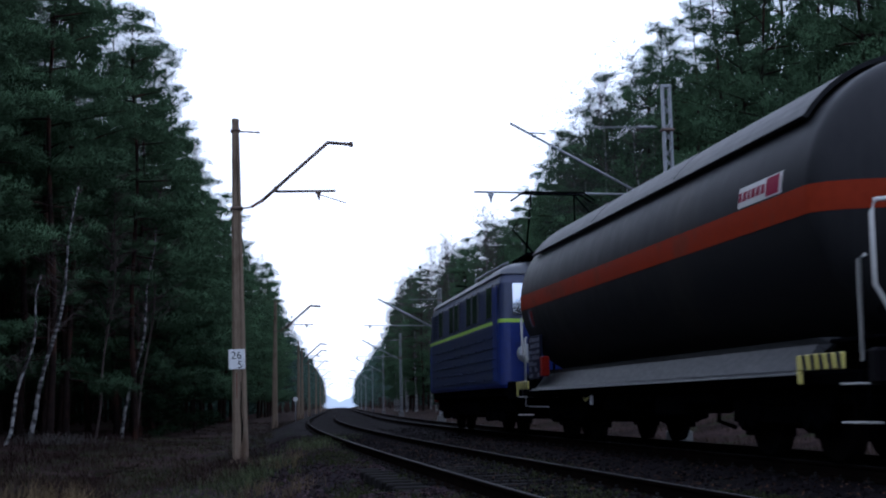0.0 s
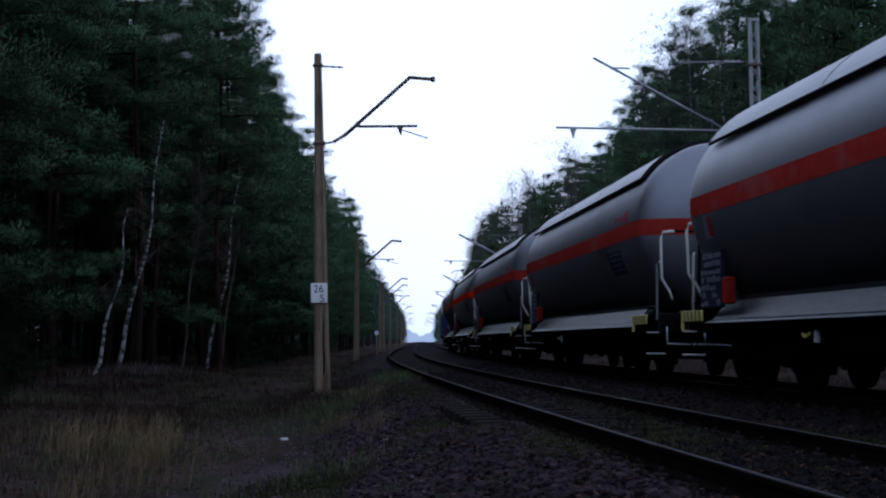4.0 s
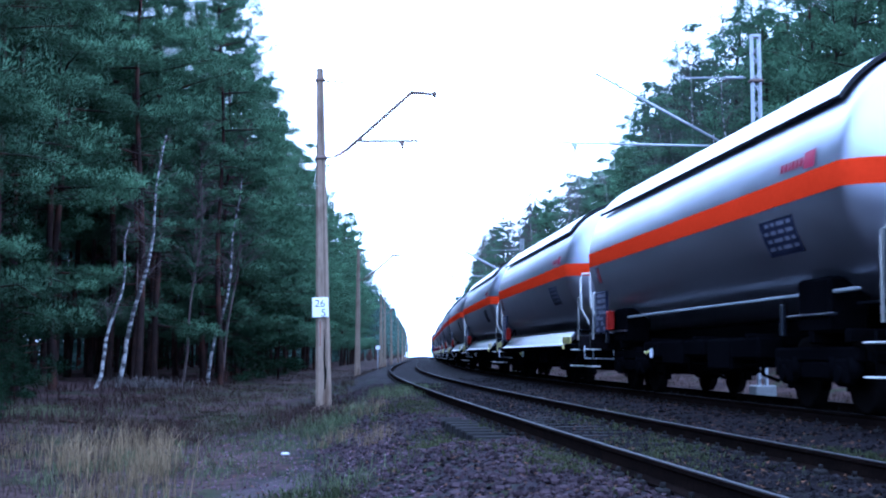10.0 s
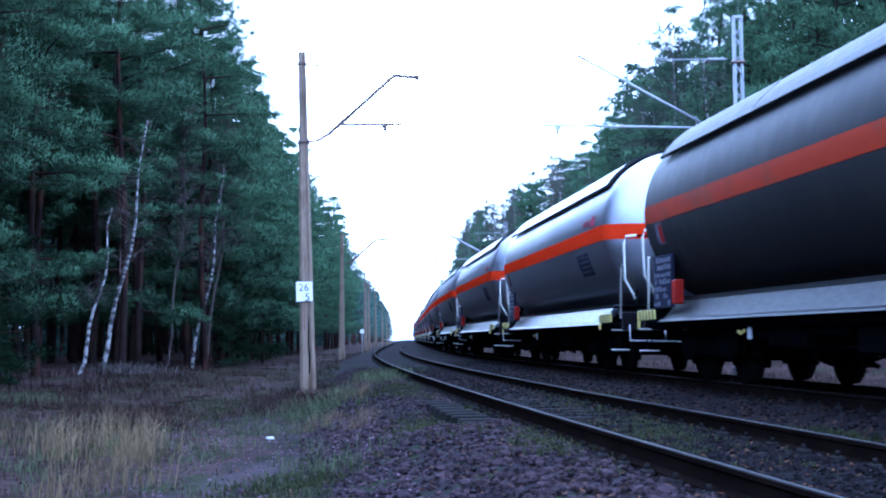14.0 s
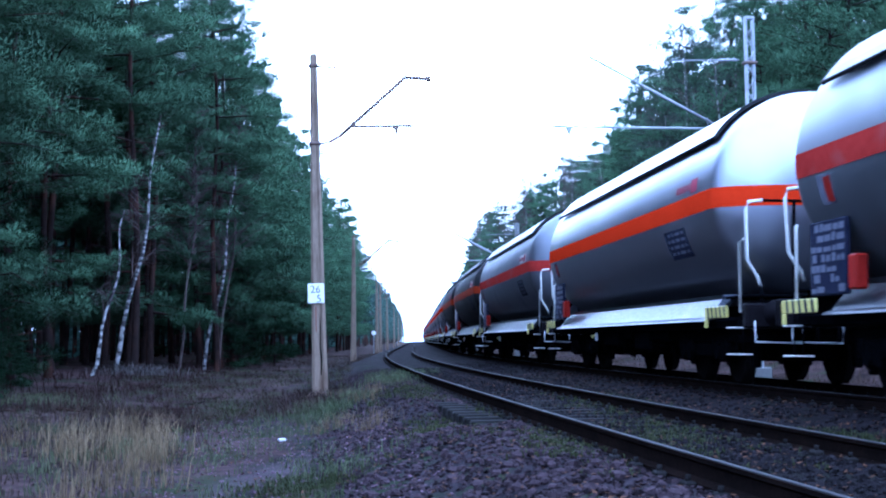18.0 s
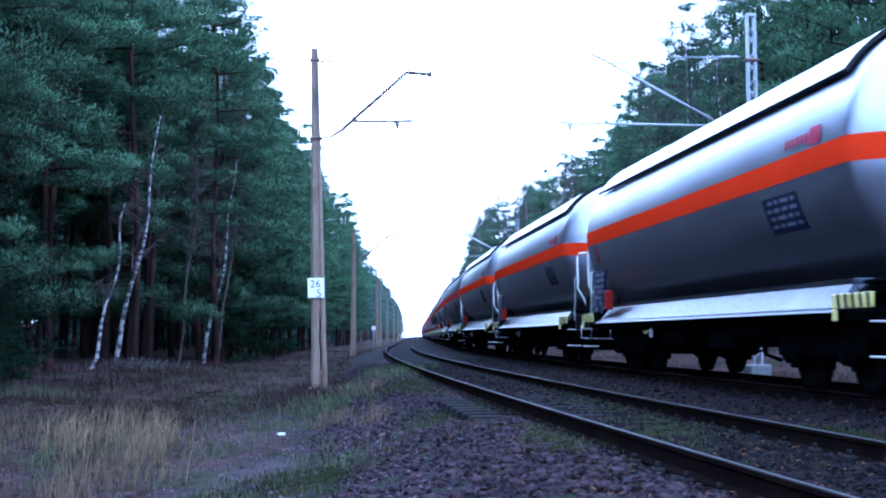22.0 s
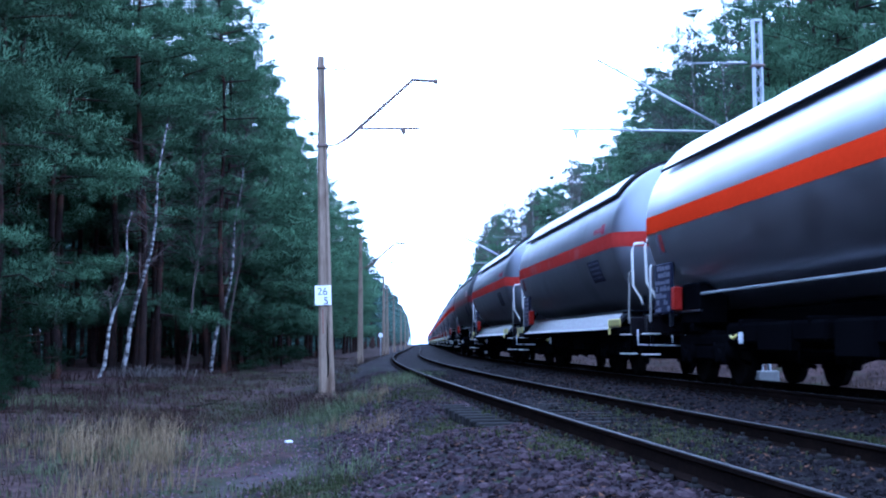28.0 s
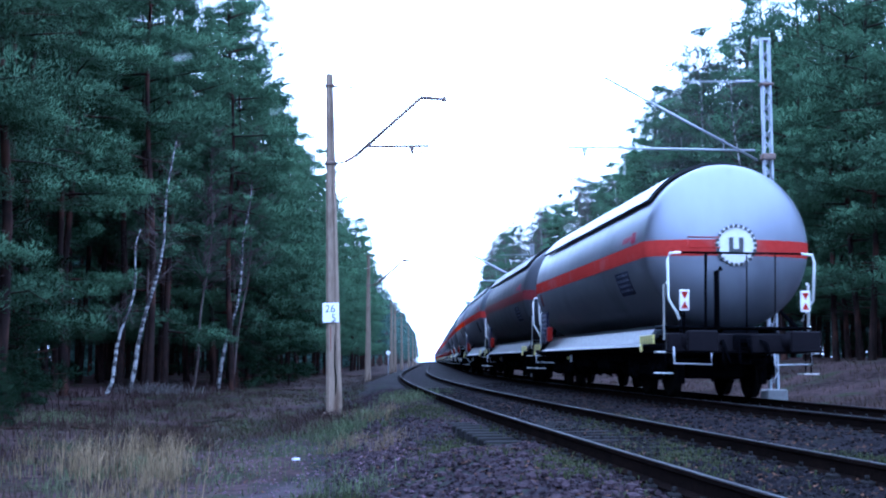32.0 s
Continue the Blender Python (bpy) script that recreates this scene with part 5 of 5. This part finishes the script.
def far_woods():
    """Both forest walls from two hundred metres on, and the closing line of trees, as one body of foliage and stems."""
    rnd, r2 = np.random.RandomState(4), random.Random(4)
    spots, sh = [], Shape()
    # The stretches from -40 are unseen woods added to block sky light.
    for s0, s1, us, gap in ((205, 860, (-9.4, -13.0, -17), 6.5), (225, 860, (12.8, 16.5, 21.0), 6.5), (-40, 24, (-22, -26), 6), (-40, 26, (26, 30), 6), (26, 130, (-22.5, -25.5, -28.5), 3.2), (28, 150, (27, 30), 4.0)):
        for u0 in us:
            s = s0
            while s < s1:
                x, y, _ = at(s, u0 + r2.uniform(-1, 1))
                h = r2.uniform(15, 18.5)
                sh.tube([(x, y, -.3), (x + r2.uniform(-.3, .3), y, h)], [.16, .03], 5, ends=False)
                low = r2.uniform(.02, .2)
                for k in range(42):
                    f = r2.random()
                    w = 2.7 * (1 - f) ** .8 * (.5 + .5 * min(f * 5, 1)) + .2
                    a, q = r2.uniform(0, 6.3), r2.uniform(.3, 1) ** .5
                    spots.append((x + math.cos(a) * w * q, y + math.sin(a) * w * q, h * (low + (1 - low) * f)))
                s += gap * r2.uniform(.6, 1.4)
    # Stretches from -40 thicken the unseen woods beside the lens.
    for s0, s1, u0, u1 in ((20, 250, -22, -32), (20, 270, 26, 36), (128, 250, -12, -22), (150, 270, 17, 26), (250, 860, -15, -24), (270, 860, 22, 31), (-40, 22, -20, -30), (-40, 24, 24, 34)):
        for _ in range(int((s1 - s0) * (34 if s0 < 240 else 9))):
            x, y, _z = at(r2.uniform(s0, s1), r2.uniform(u0, u1))
            spots.append((x, y, r2.uniform(0, 1) ** 1.7 * 16.5))
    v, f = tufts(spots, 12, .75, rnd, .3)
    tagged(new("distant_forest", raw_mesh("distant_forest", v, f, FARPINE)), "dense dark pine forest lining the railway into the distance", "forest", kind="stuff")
    tagged(new("distant_trunks", sh.mesh("distant_trunks", PINEBARK)), "brown trunks of the distant pine forest", "forest", kind="stuff")


plant_forest()
far_woods()


def far_backdrop():
    # Distance haze is painted as a pale blue glow on this treeline sheet.
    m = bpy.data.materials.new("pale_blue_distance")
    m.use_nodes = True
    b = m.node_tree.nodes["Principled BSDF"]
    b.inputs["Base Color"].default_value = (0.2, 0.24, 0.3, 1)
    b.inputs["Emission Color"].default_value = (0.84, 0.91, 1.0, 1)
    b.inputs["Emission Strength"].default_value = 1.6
    sh, r2 = Shape(), random.Random(6)
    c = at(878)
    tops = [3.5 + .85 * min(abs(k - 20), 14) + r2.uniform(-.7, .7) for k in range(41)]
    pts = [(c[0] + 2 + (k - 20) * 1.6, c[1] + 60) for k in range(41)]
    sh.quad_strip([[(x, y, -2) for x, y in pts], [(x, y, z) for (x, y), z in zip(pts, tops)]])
    tagged(part("backdrop", sh, m), "pale glowing backdrop standing in for the hazed far treeline", "backdrop", kind="structure")


far_backdrop()
rb = random.Random(31)
for k in range(20):
    sb = 58 + 5.2 * k + rb.uniform(-1.5, 1.5)
    ub = (14.8 if sb < 60 else 16.4) + rb.uniform(-.7, .9)
    bx, by, _ = at(sb, ub)
    birch((bx, by, gz(bx, by)), (bx + rb.uniform(-.9, .5), by + rb.uniform(-.6, .6), rb.uniform(12.5, 15.5)), .08, 20 + k, 1.5, 750, None, "tall thin birch with a sparse leafy crown beside the pines")
for bx, by, bz in ((14.3, 72.0, 18.6), (15.0, 79.0, 18.9), (13.8, 76.0, 17.0), (15.6, 69.0, 19.5), (15.3, 86.0, 18.0)):
    birch((bx, by, gz(bx, by)), (bx - .5, by, bz), .10, int(bx * 10), 2.2, 1300, None, "tall thin birch with a sparse leafy crown beside the pines")
for k in range(22):
    sb = 112 + 5.6 * k + rb.uniform(-1.5, 1.5)
    bx, by, _ = at(sb, (15.4 if sb < 128 else 12.4 if sb < 165 else 10.6) + rb.uniform(-.8, 1.2))
    birch((bx, by, gz(bx, by)), (bx + rb.uniform(-.6, .6), by, rb.uniform(16.2, 18.8)), .09, 60 + k, 3.6, 480, None, "tall bare birch with fine greyish twigs at the wood's edge")
birch((-10.9, 55.5, -.3), (-10.2, 56.0, 11.0), .05, 8, 3.2, 0, TWIG, "bare thin deciduous tree with purplish twigs among the pines")
birch((-9.9, 59.5, -.3), (-9.0, 60.0, 11.5), .05, 9, 3.2, 0, TWIG, "bare thin deciduous tree with purplish twigs among the pines")
birch((-11.65, 44.0, -.55), (-11.0, 46.0, 5.4), .07, 1, .5)
birch((-11.35, 46.0, -.45), (-9.75, 46.0, 8.6), .082, 2, .9)
birch((-10.3, 58.0, -.3), (-8.9, 58.0, 8.6), .075, 3, .9)


# ---- stones, grass and litter along the bed ----


def scatter(count, s0, s1, u0, u1, rnd, near=1.0):
    """Random places on the ground between two stretches, thicker near s0."""
    s = s0 + (s1 - s0) * rnd.random_sample(count) ** (1 + near)
    u = rnd.uniform(u0, u1, count)
    x, y, t = np.interp(s, _s, _x), np.interp(s, _s, _y), np.interp(s, _s, _t)
    X, Y = x + u * np.cos(t), y - u * np.sin(t)
    return np.stack([X, Y, relief(X, Y, s, u)], 1), s, u


def stones(name, places, size, rnd, mat, label):
    n = len(places)
    base = np.array([(1, 0, 0), (0, 1, 0), (-1, 0, 0), (0, -1, 0), (0, 0, .8), (0, 0, -.8), (.6, .6, .45), (-.6, .5, .5)])
    tri = np.array([(0, 6, 4), (6, 1, 4), (1, 7, 4), (7, 2, 4), (2, 3, 4), (3, 0, 4), (0, 1, 6), (1, 2, 7), (0, 5, 1), (1, 5, 2), (2, 5, 3), (3, 5, 0)])
    sc = size * rnd.uniform(.45, 1.2, (n, 1, 1)) * rnd.uniform(.7, 1.3, (n, 8, 3))
    a = rnd.uniform(0, 6.28, n)
    b = rnd.uniform(-.8, .8, n)
    ca, sa, cb, sb, z, o = np.cos(a), np.sin(a), np.cos(b), np.sin(b), np.zeros(n), np.ones(n)
    rot = np.stack([np.stack([ca, -sa, z], 1), np.stack([sa, ca, z], 1), np.stack([z, z, o], 1)], 1) @ np.stack([np.stack([o, z, z], 1), np.stack([z, cb, -sb], 1), np.stack([z, sb, cb], 1)], 1)
    v = np.einsum("nij,nkj->nki", rot, base[None] * sc) + places[:, None, :]
    f = (tri[None] + 8 * np.arange(n)[:, None, None]).reshape(-1, 3)
    tagged(new(name, raw_mesh(name, v.reshape(-1, 3), f, mat)), label, "ballast", kind="stuff")


def blades(name, places, height, lean, width, rnd, mat, label, category, per=9, spread=.10):
    """Tufts of curved blades, two triangles and a tip each."""
    p = np.repeat(places, per, 0)
    n = len(p)
    p = p + np.concatenate([rnd.normal(0, spread, (n, 2)), np.zeros((n, 1))], 1)
    h = height * rnd.uniform(.4, 1.15, (n, 1))
    a = rnd.uniform(0, 6.28, n)
    d = np.stack([np.cos(a), np.sin(a), np.zeros(n)], 1)
    w = np.stack([-np.sin(a + .6), np.cos(a + .6), np.zeros(n)], 1) * width
    up = np.array([0, 0, 1.0])
    k = rnd.uniform(.2, 1.3, (n, 1)) * lean
    b0, b1 = p - w - up * .03, p + w - up * .03
    m0, m1 = p + up * h * .55 + d * h * k * .25 - w * .7, p + up * h * .55 + d * h * k * .25 + w * .7
    tip = p + up * h * (1 - .25 * k) + d * h * k
    v = np.stack([b0, b1, m1, m0, tip], 1).reshape(-1, 3)
    f = (np.array([(0, 1, 2), (0, 2, 3), (3, 2, 4)])[None] + 5 * np.arange(n)[:, None, None]).reshape(-1, 3)
    tagged(new(name, raw_mesh(name, v, f, mat)), label, category, kind="stuff")


def flecks(name, places, size, rnd, mat, label, category):
    """Small curled leaves lying flat."""
    n = len(places)
    a = rnd.uniform(0, 6.28, n)
    d = np.stack([np.cos(a), np.sin(a), rnd.uniform(-.3, .3, n)], 1) * size * rnd.uniform(.5, 1.3, (n, 1))
    e = np.stack([-np.sin(a), np.cos(a), rnd.uniform(-.3, .3, n)], 1) * size * .55
    c = places + np.array([0, 0, .012])
    v = np.stack([c - d, c - e, c + d + np.array([0, 0, .01]), c + e], 1).reshape(-1, 3)
    tagged(new(name, raw_mesh(name, v, np.arange(4 * n).reshape(-1, 4), mat)), label, category, kind="stuff")


def dress_ground():
    rnd = np.random.RandomState(21)
    a, s, u = scatter(26000, 5, 40, -3.0, 1.65, rnd, .6)
    a = a[(np.abs(np.abs(u) - .753) > .09)]
    side = u[(np.abs(np.abs(u) - .753) > .09)] < -.85
    stones("ballast_stones", a[side], .031, rnd, STONE, "grey-brown broken ballast stones beside the rails")
    stones("stained_ballast_stones", a[~side], .031, rnd, DARKSTONE, "darker ballast stones between the rails")
    b, s, u = scatter(7000, 7, 50, 1.7, 7.2, rnd, .6)
    b = b[(np.abs(np.abs(u - SECOND) - .753) > .09)]
    stones("ballast_stones_far", b, .04, rnd, DARKSTONE, "dark ballast stones between and beyond the tracks")
    c, s, u = scatter(4500, 6, 26, -5.2, -2.0, rnd, .5)
    stones("path_gravel", c, .017, rnd, GRAVEL, "fine purple-grey gravel of the trackside path")

    def blob(count, x, y, rx, ry):
        q = rnd.normal(0, .5, (count, 2)) * (rx, ry) + (x, y)
        return np.concatenate([q, ground_z(q[:, 0], q[:, 1])[:, None]], 1)
    dry = np.concatenate([blob(6, -2.75, 12.2, .6, 1.3), blob(15, -3.5, 14.8, .75, 1.9), blob(10, -4.2, 17.5, .7, 2.2)])
    blades("dry_grass", dry, .50, .60, .0045, rnd, DRYGRASS, "tall straw-coloured dry grass tufts", "grass", 30, .11)
    wisp = np.concatenate([blob(6, -1.5, 24, .7, 3), blob(4, -.75, 17.0, .25, .8), blob(12, -4.6, 15, 1.6, 3.5), blob(8, -6.2, 17, 1.4, 3), blob(5, -1.5, 19.5, .5, 1.5)])
    blades("short_dry_grass", wisp, .27, .8, .004, rnd, DRYGRASS, "short bleached grass wisps", "grass", 26, .12)
    green = np.concatenate([blob(26, -3.6, 14.8, 1.0, 2.2), blob(12, -1.0, 12.6, .5, .6), blob(110, -8.4, 27, 1.3, 3), blob(80, -1.9, 24, .8, 5), blob(40, -6.8, 14, 1.2, 2), blob(60, -1.0, 31, .7, 6)])
    blades("green_tussock", green, .20, .9, .006, rnd, GREENGRASS, "dull green grass tussocks on the heath", "grass", 16, .13)
    low, s, u = scatter(800, 6, 60, -9, -2.3, rnd, .5)
    blades("low_grass", low, .13, .9, .006, rnd, GREENGRASS, "short dull green grass on the heath", "grass", 12, .10)
    mid, s, u = scatter(1300, 24, 120, -9.5, -2.2, rnd, .7)
    blades("heath_grass", mid, .18, 1.3, .009, rnd, HEATHGRASS, "rough brownish heath grass along the line", "grass", 10, .16)
    near_, s, u = scatter(700, 8, 27, -9.5, -4.4, rnd, .3)
    blades("short_heath", near_, .13, 1.1, .006, rnd, HEATHGRASS, "short trampled brown heath growth", "grass", 10, .16)
    moss = np.concatenate([blob(90, .3, 15.5, .7, 2.2), blob(60, -1.2, 11.5, .7, 1.2), blob(70, -.4, 22, .7, 3), blob(60, 1.1, 11, .5, 2), blob(60, -3.9, 27, .8, 4), blob(50, 2.1, 12, .5, 3), blob(50, 2.3, 18, .5, 4), blob(40, 3.4, 11, .4, 2)])
    blades("moss_patches", moss, .055, 1.0, .008, rnd, MOSS, "bright moss and weeds in the ballast", "moss", 26, .11)
    hz = np.concatenate([blob(44, -4.4, 19.8, .6, 1.2), blob(30, -5.2, 24, .9, 2.5), blob(26, -7.0, 31, 2.4, 7), blob(12, -6.8, 19, 2.5, 5), blob(40, -2.9, 28.5, .5, 4), blob(45, -8, 43, 2, 9)])
    blades("heather", hz, .27, 1.25, .006, rnd, HEATHER, "dark reddish-brown heather clumps", "heather", 22, .2)
    edge, s, u = scatter(200, 24, 110, -11.5, -7.5, rnd, .5)
    blades("bracken", edge, .4, .9, .012, rnd, HEATHER, "withered bracken along the forest edge", "undergrowth", 12, .25)
    right, s, u = scatter(1200, 14, 90, 8.0, 15, rnd, .6)
    blades("bank_grass", right, .22, .9, .008, rnd, HEATHGRASS, "dull withered grass on the far bank", "grass", 9, .2)
    lv, s, u = scatter(6500, 5, 34, -4.5, 3.4, rnd, .5)
    flecks("fallen_leaves", lv, .024, rnd, LEAF, "small brown fallen leaves and bark bits", "leaves")
    br, s, u = scatter(7000, 8, 45, -10, -4.0, rnd, .5)
    flecks("heath_litter", br, .035, rnd, HEATHER, "brown dead leaves and twigs strewn on the heath", "leaves")
    r2 = random.Random(17)
    for _ in range(14):
        x, y = r2.uniform(-8.5, -3.5), r2.uniform(17, 40)
        x -= (y - 17) * .12
        a, ln = r2.uniform(-.5, .5), r2.uniform(.5, 1.3)
        sh = Shape()
        pts = [(k / 4 * ln * math.cos(a), k / 4 * ln * math.sin(a), gz(x + k / 4 * ln * math.cos(a), y + k / 4 * ln * math.sin(a)) - gz(x, y) + .03 + r2.uniform(0, .03)) for k in range(5)]
        sh.tube(pts, [.03, .028, .022, .016, .008], 6)
        for k in (1, 2, 3):
            q = Vector(pts[k])
            sh.tube([q, q + Vector((r2.uniform(.05, .3), r2.uniform(-.2, .2), r2.uniform(.02, .16)))], [.012, .004], 4)
        tagged(part("fallen_branch", sh, PINEBARK, None, m=Matrix.Translation((x, y, gz(x, y)))), "dark fallen pine branch lying on the heath", "branch", "fallen branches")
    fern = blob(26, -10.3, 45.5, 1.0, .8) + np.array([0, 0, .1])
    blades("pale_fern", fern, .45, 1.3, .018, rnd, PALEFERN, "bleached dead fern at the foot of the birches", "fern", 14, .3)


def loose_stones():
    """The nearest ballast stones, each one a piece of the ground."""
    rnd, r2 = np.random.RandomState(77), random.Random(77)
    shapes = []
    for _ in range(6):
        bm = bmesh.new()
        bmesh.ops.create_icosphere(bm, subdivisions=1, radius=1)
        for q in bm.verts:
            q.co *= r2.uniform(.72, 1.15)
            q.co.z *= .7
        me = bpy.data.meshes.new("stone")
        bm.to_mesh(me)
        bm.free()
        me.materials.append(STONE)
        shapes.append(me)
    spots, s, u = scatter(290, 7, 17, -2.7, -.95, rnd, .4)
    for q in spots:
        k = r2.uniform(.025, .055)
        part("stone", r2.choice(shapes), None, bpy.data.objects["ground"], m=Matrix.Translation((q[0], q[1], q[2] + k * .3)) @ Matrix.Rotation(r2.uniform(0, 6.28), 4, "Z") @ Matrix.Rotation(r2.uniform(-.5, .5), 4, "X") @ Matrix.Scale(k, 4))


dress_ground()
loose_stones()
mx_, my_ = at(112, -2.6)[:2]
marker = tagged(new("track_marker", None), "small white round marker on a grey post beside the line", "marker post")
marker.matrix_basis = Matrix.Translation((mx_, my_, gz(mx_, my_)))
part("post", Shape().tube([(0, 0, -.2), (0, 0, 1.9)], .035, 8), STEEL, marker)
part("disc", Shape().turn([(-.03, .18), (.0, .19), (.01, .17)], (0, -.05, 1.85), "y", 20), SIGN, marker, "white disc")
scrap = Shape().box(-.05, .05, -.03, .03, 0, .035, .01)
scrap_at = (-2.05, 17.3)
part("litter_scrap", scrap, PALE, None, m=Matrix.Translation((*scrap_at, gz(*scrap_at))) @ Matrix.Rotation(.5, 4, "Z"))
tagged(bpy.data.objects["litter_scrap"], "crumpled white litter lying on the heath", "litter")

# ---- sleepers, last of the large repeats ----
build_sleepers(track_near, 0.0)
build_sleepers(track_far, SECOND)

# ---- the train and its run ----
RUN = (-1.14682, -5.69828, 0.3581, 10.84506, 5.31835, 240.92641, 266.9164)
SLACK = (0.23, 0.11, 0.03, -0.05, -0.2, -0.45, -0.19, -0.57, -0.65, -0.3, 0.19, 0.17, -0.07, 0.01, 0.1, 0.26, -0.09, -0.13, -0.09, 0.03, 0.25, -0.22, -0.01, 0.49, 0.4, -0.3, 0.11, 0.26, 0.14, 0.28)
KINDS = "brown clean washed washed washed washed clean clean clean clean clean clean clean brown brown washed clean washed clean clean clean clean washed faded washed washed clean washed faded washed".split()
BARE = {9, 22, 23, 26}


def run(t):
    """How far the first wagon's tank has come at t seconds."""
    return float(np.polyval(RUN, (t - 16) / 16))


def build_train():
    made, train = {}, []
    for k, kind in enumerate(KINDS):
        tail = k == len(KINDS) - 1
        key = (kind, k not in BARE, k in (0, 14, 15, 23), k != 0)
        if tail:
            w = wagon(kind, tail=True, placard=False)
        elif key in made:
            w = copy_thing(made[key], Matrix())
        else:
            w = made[key] = wagon(kind, key[1], key[2], panel=key[3])
        train.append((w, SLACK[k] - k * LENGTH - HALF))
    train.append((locomotive(), 8.45))
    return train


TRAIN = build_train()


def motions():
    times = [i * 0.5 for i in range(65)]
    roll = math.atan2(CANT, 1.506)
    for thing, off in TRAIN:
        rows = []
        for t in times:
            s = run(t) + off
            rows.append((t, Matrix.Translation(at(s, SECOND)) @ Matrix.Rotation(-heading(s), 4, "Z") @ Matrix.Rotation(roll, 4, "Y")))
        walk(thing, rows)


motions()
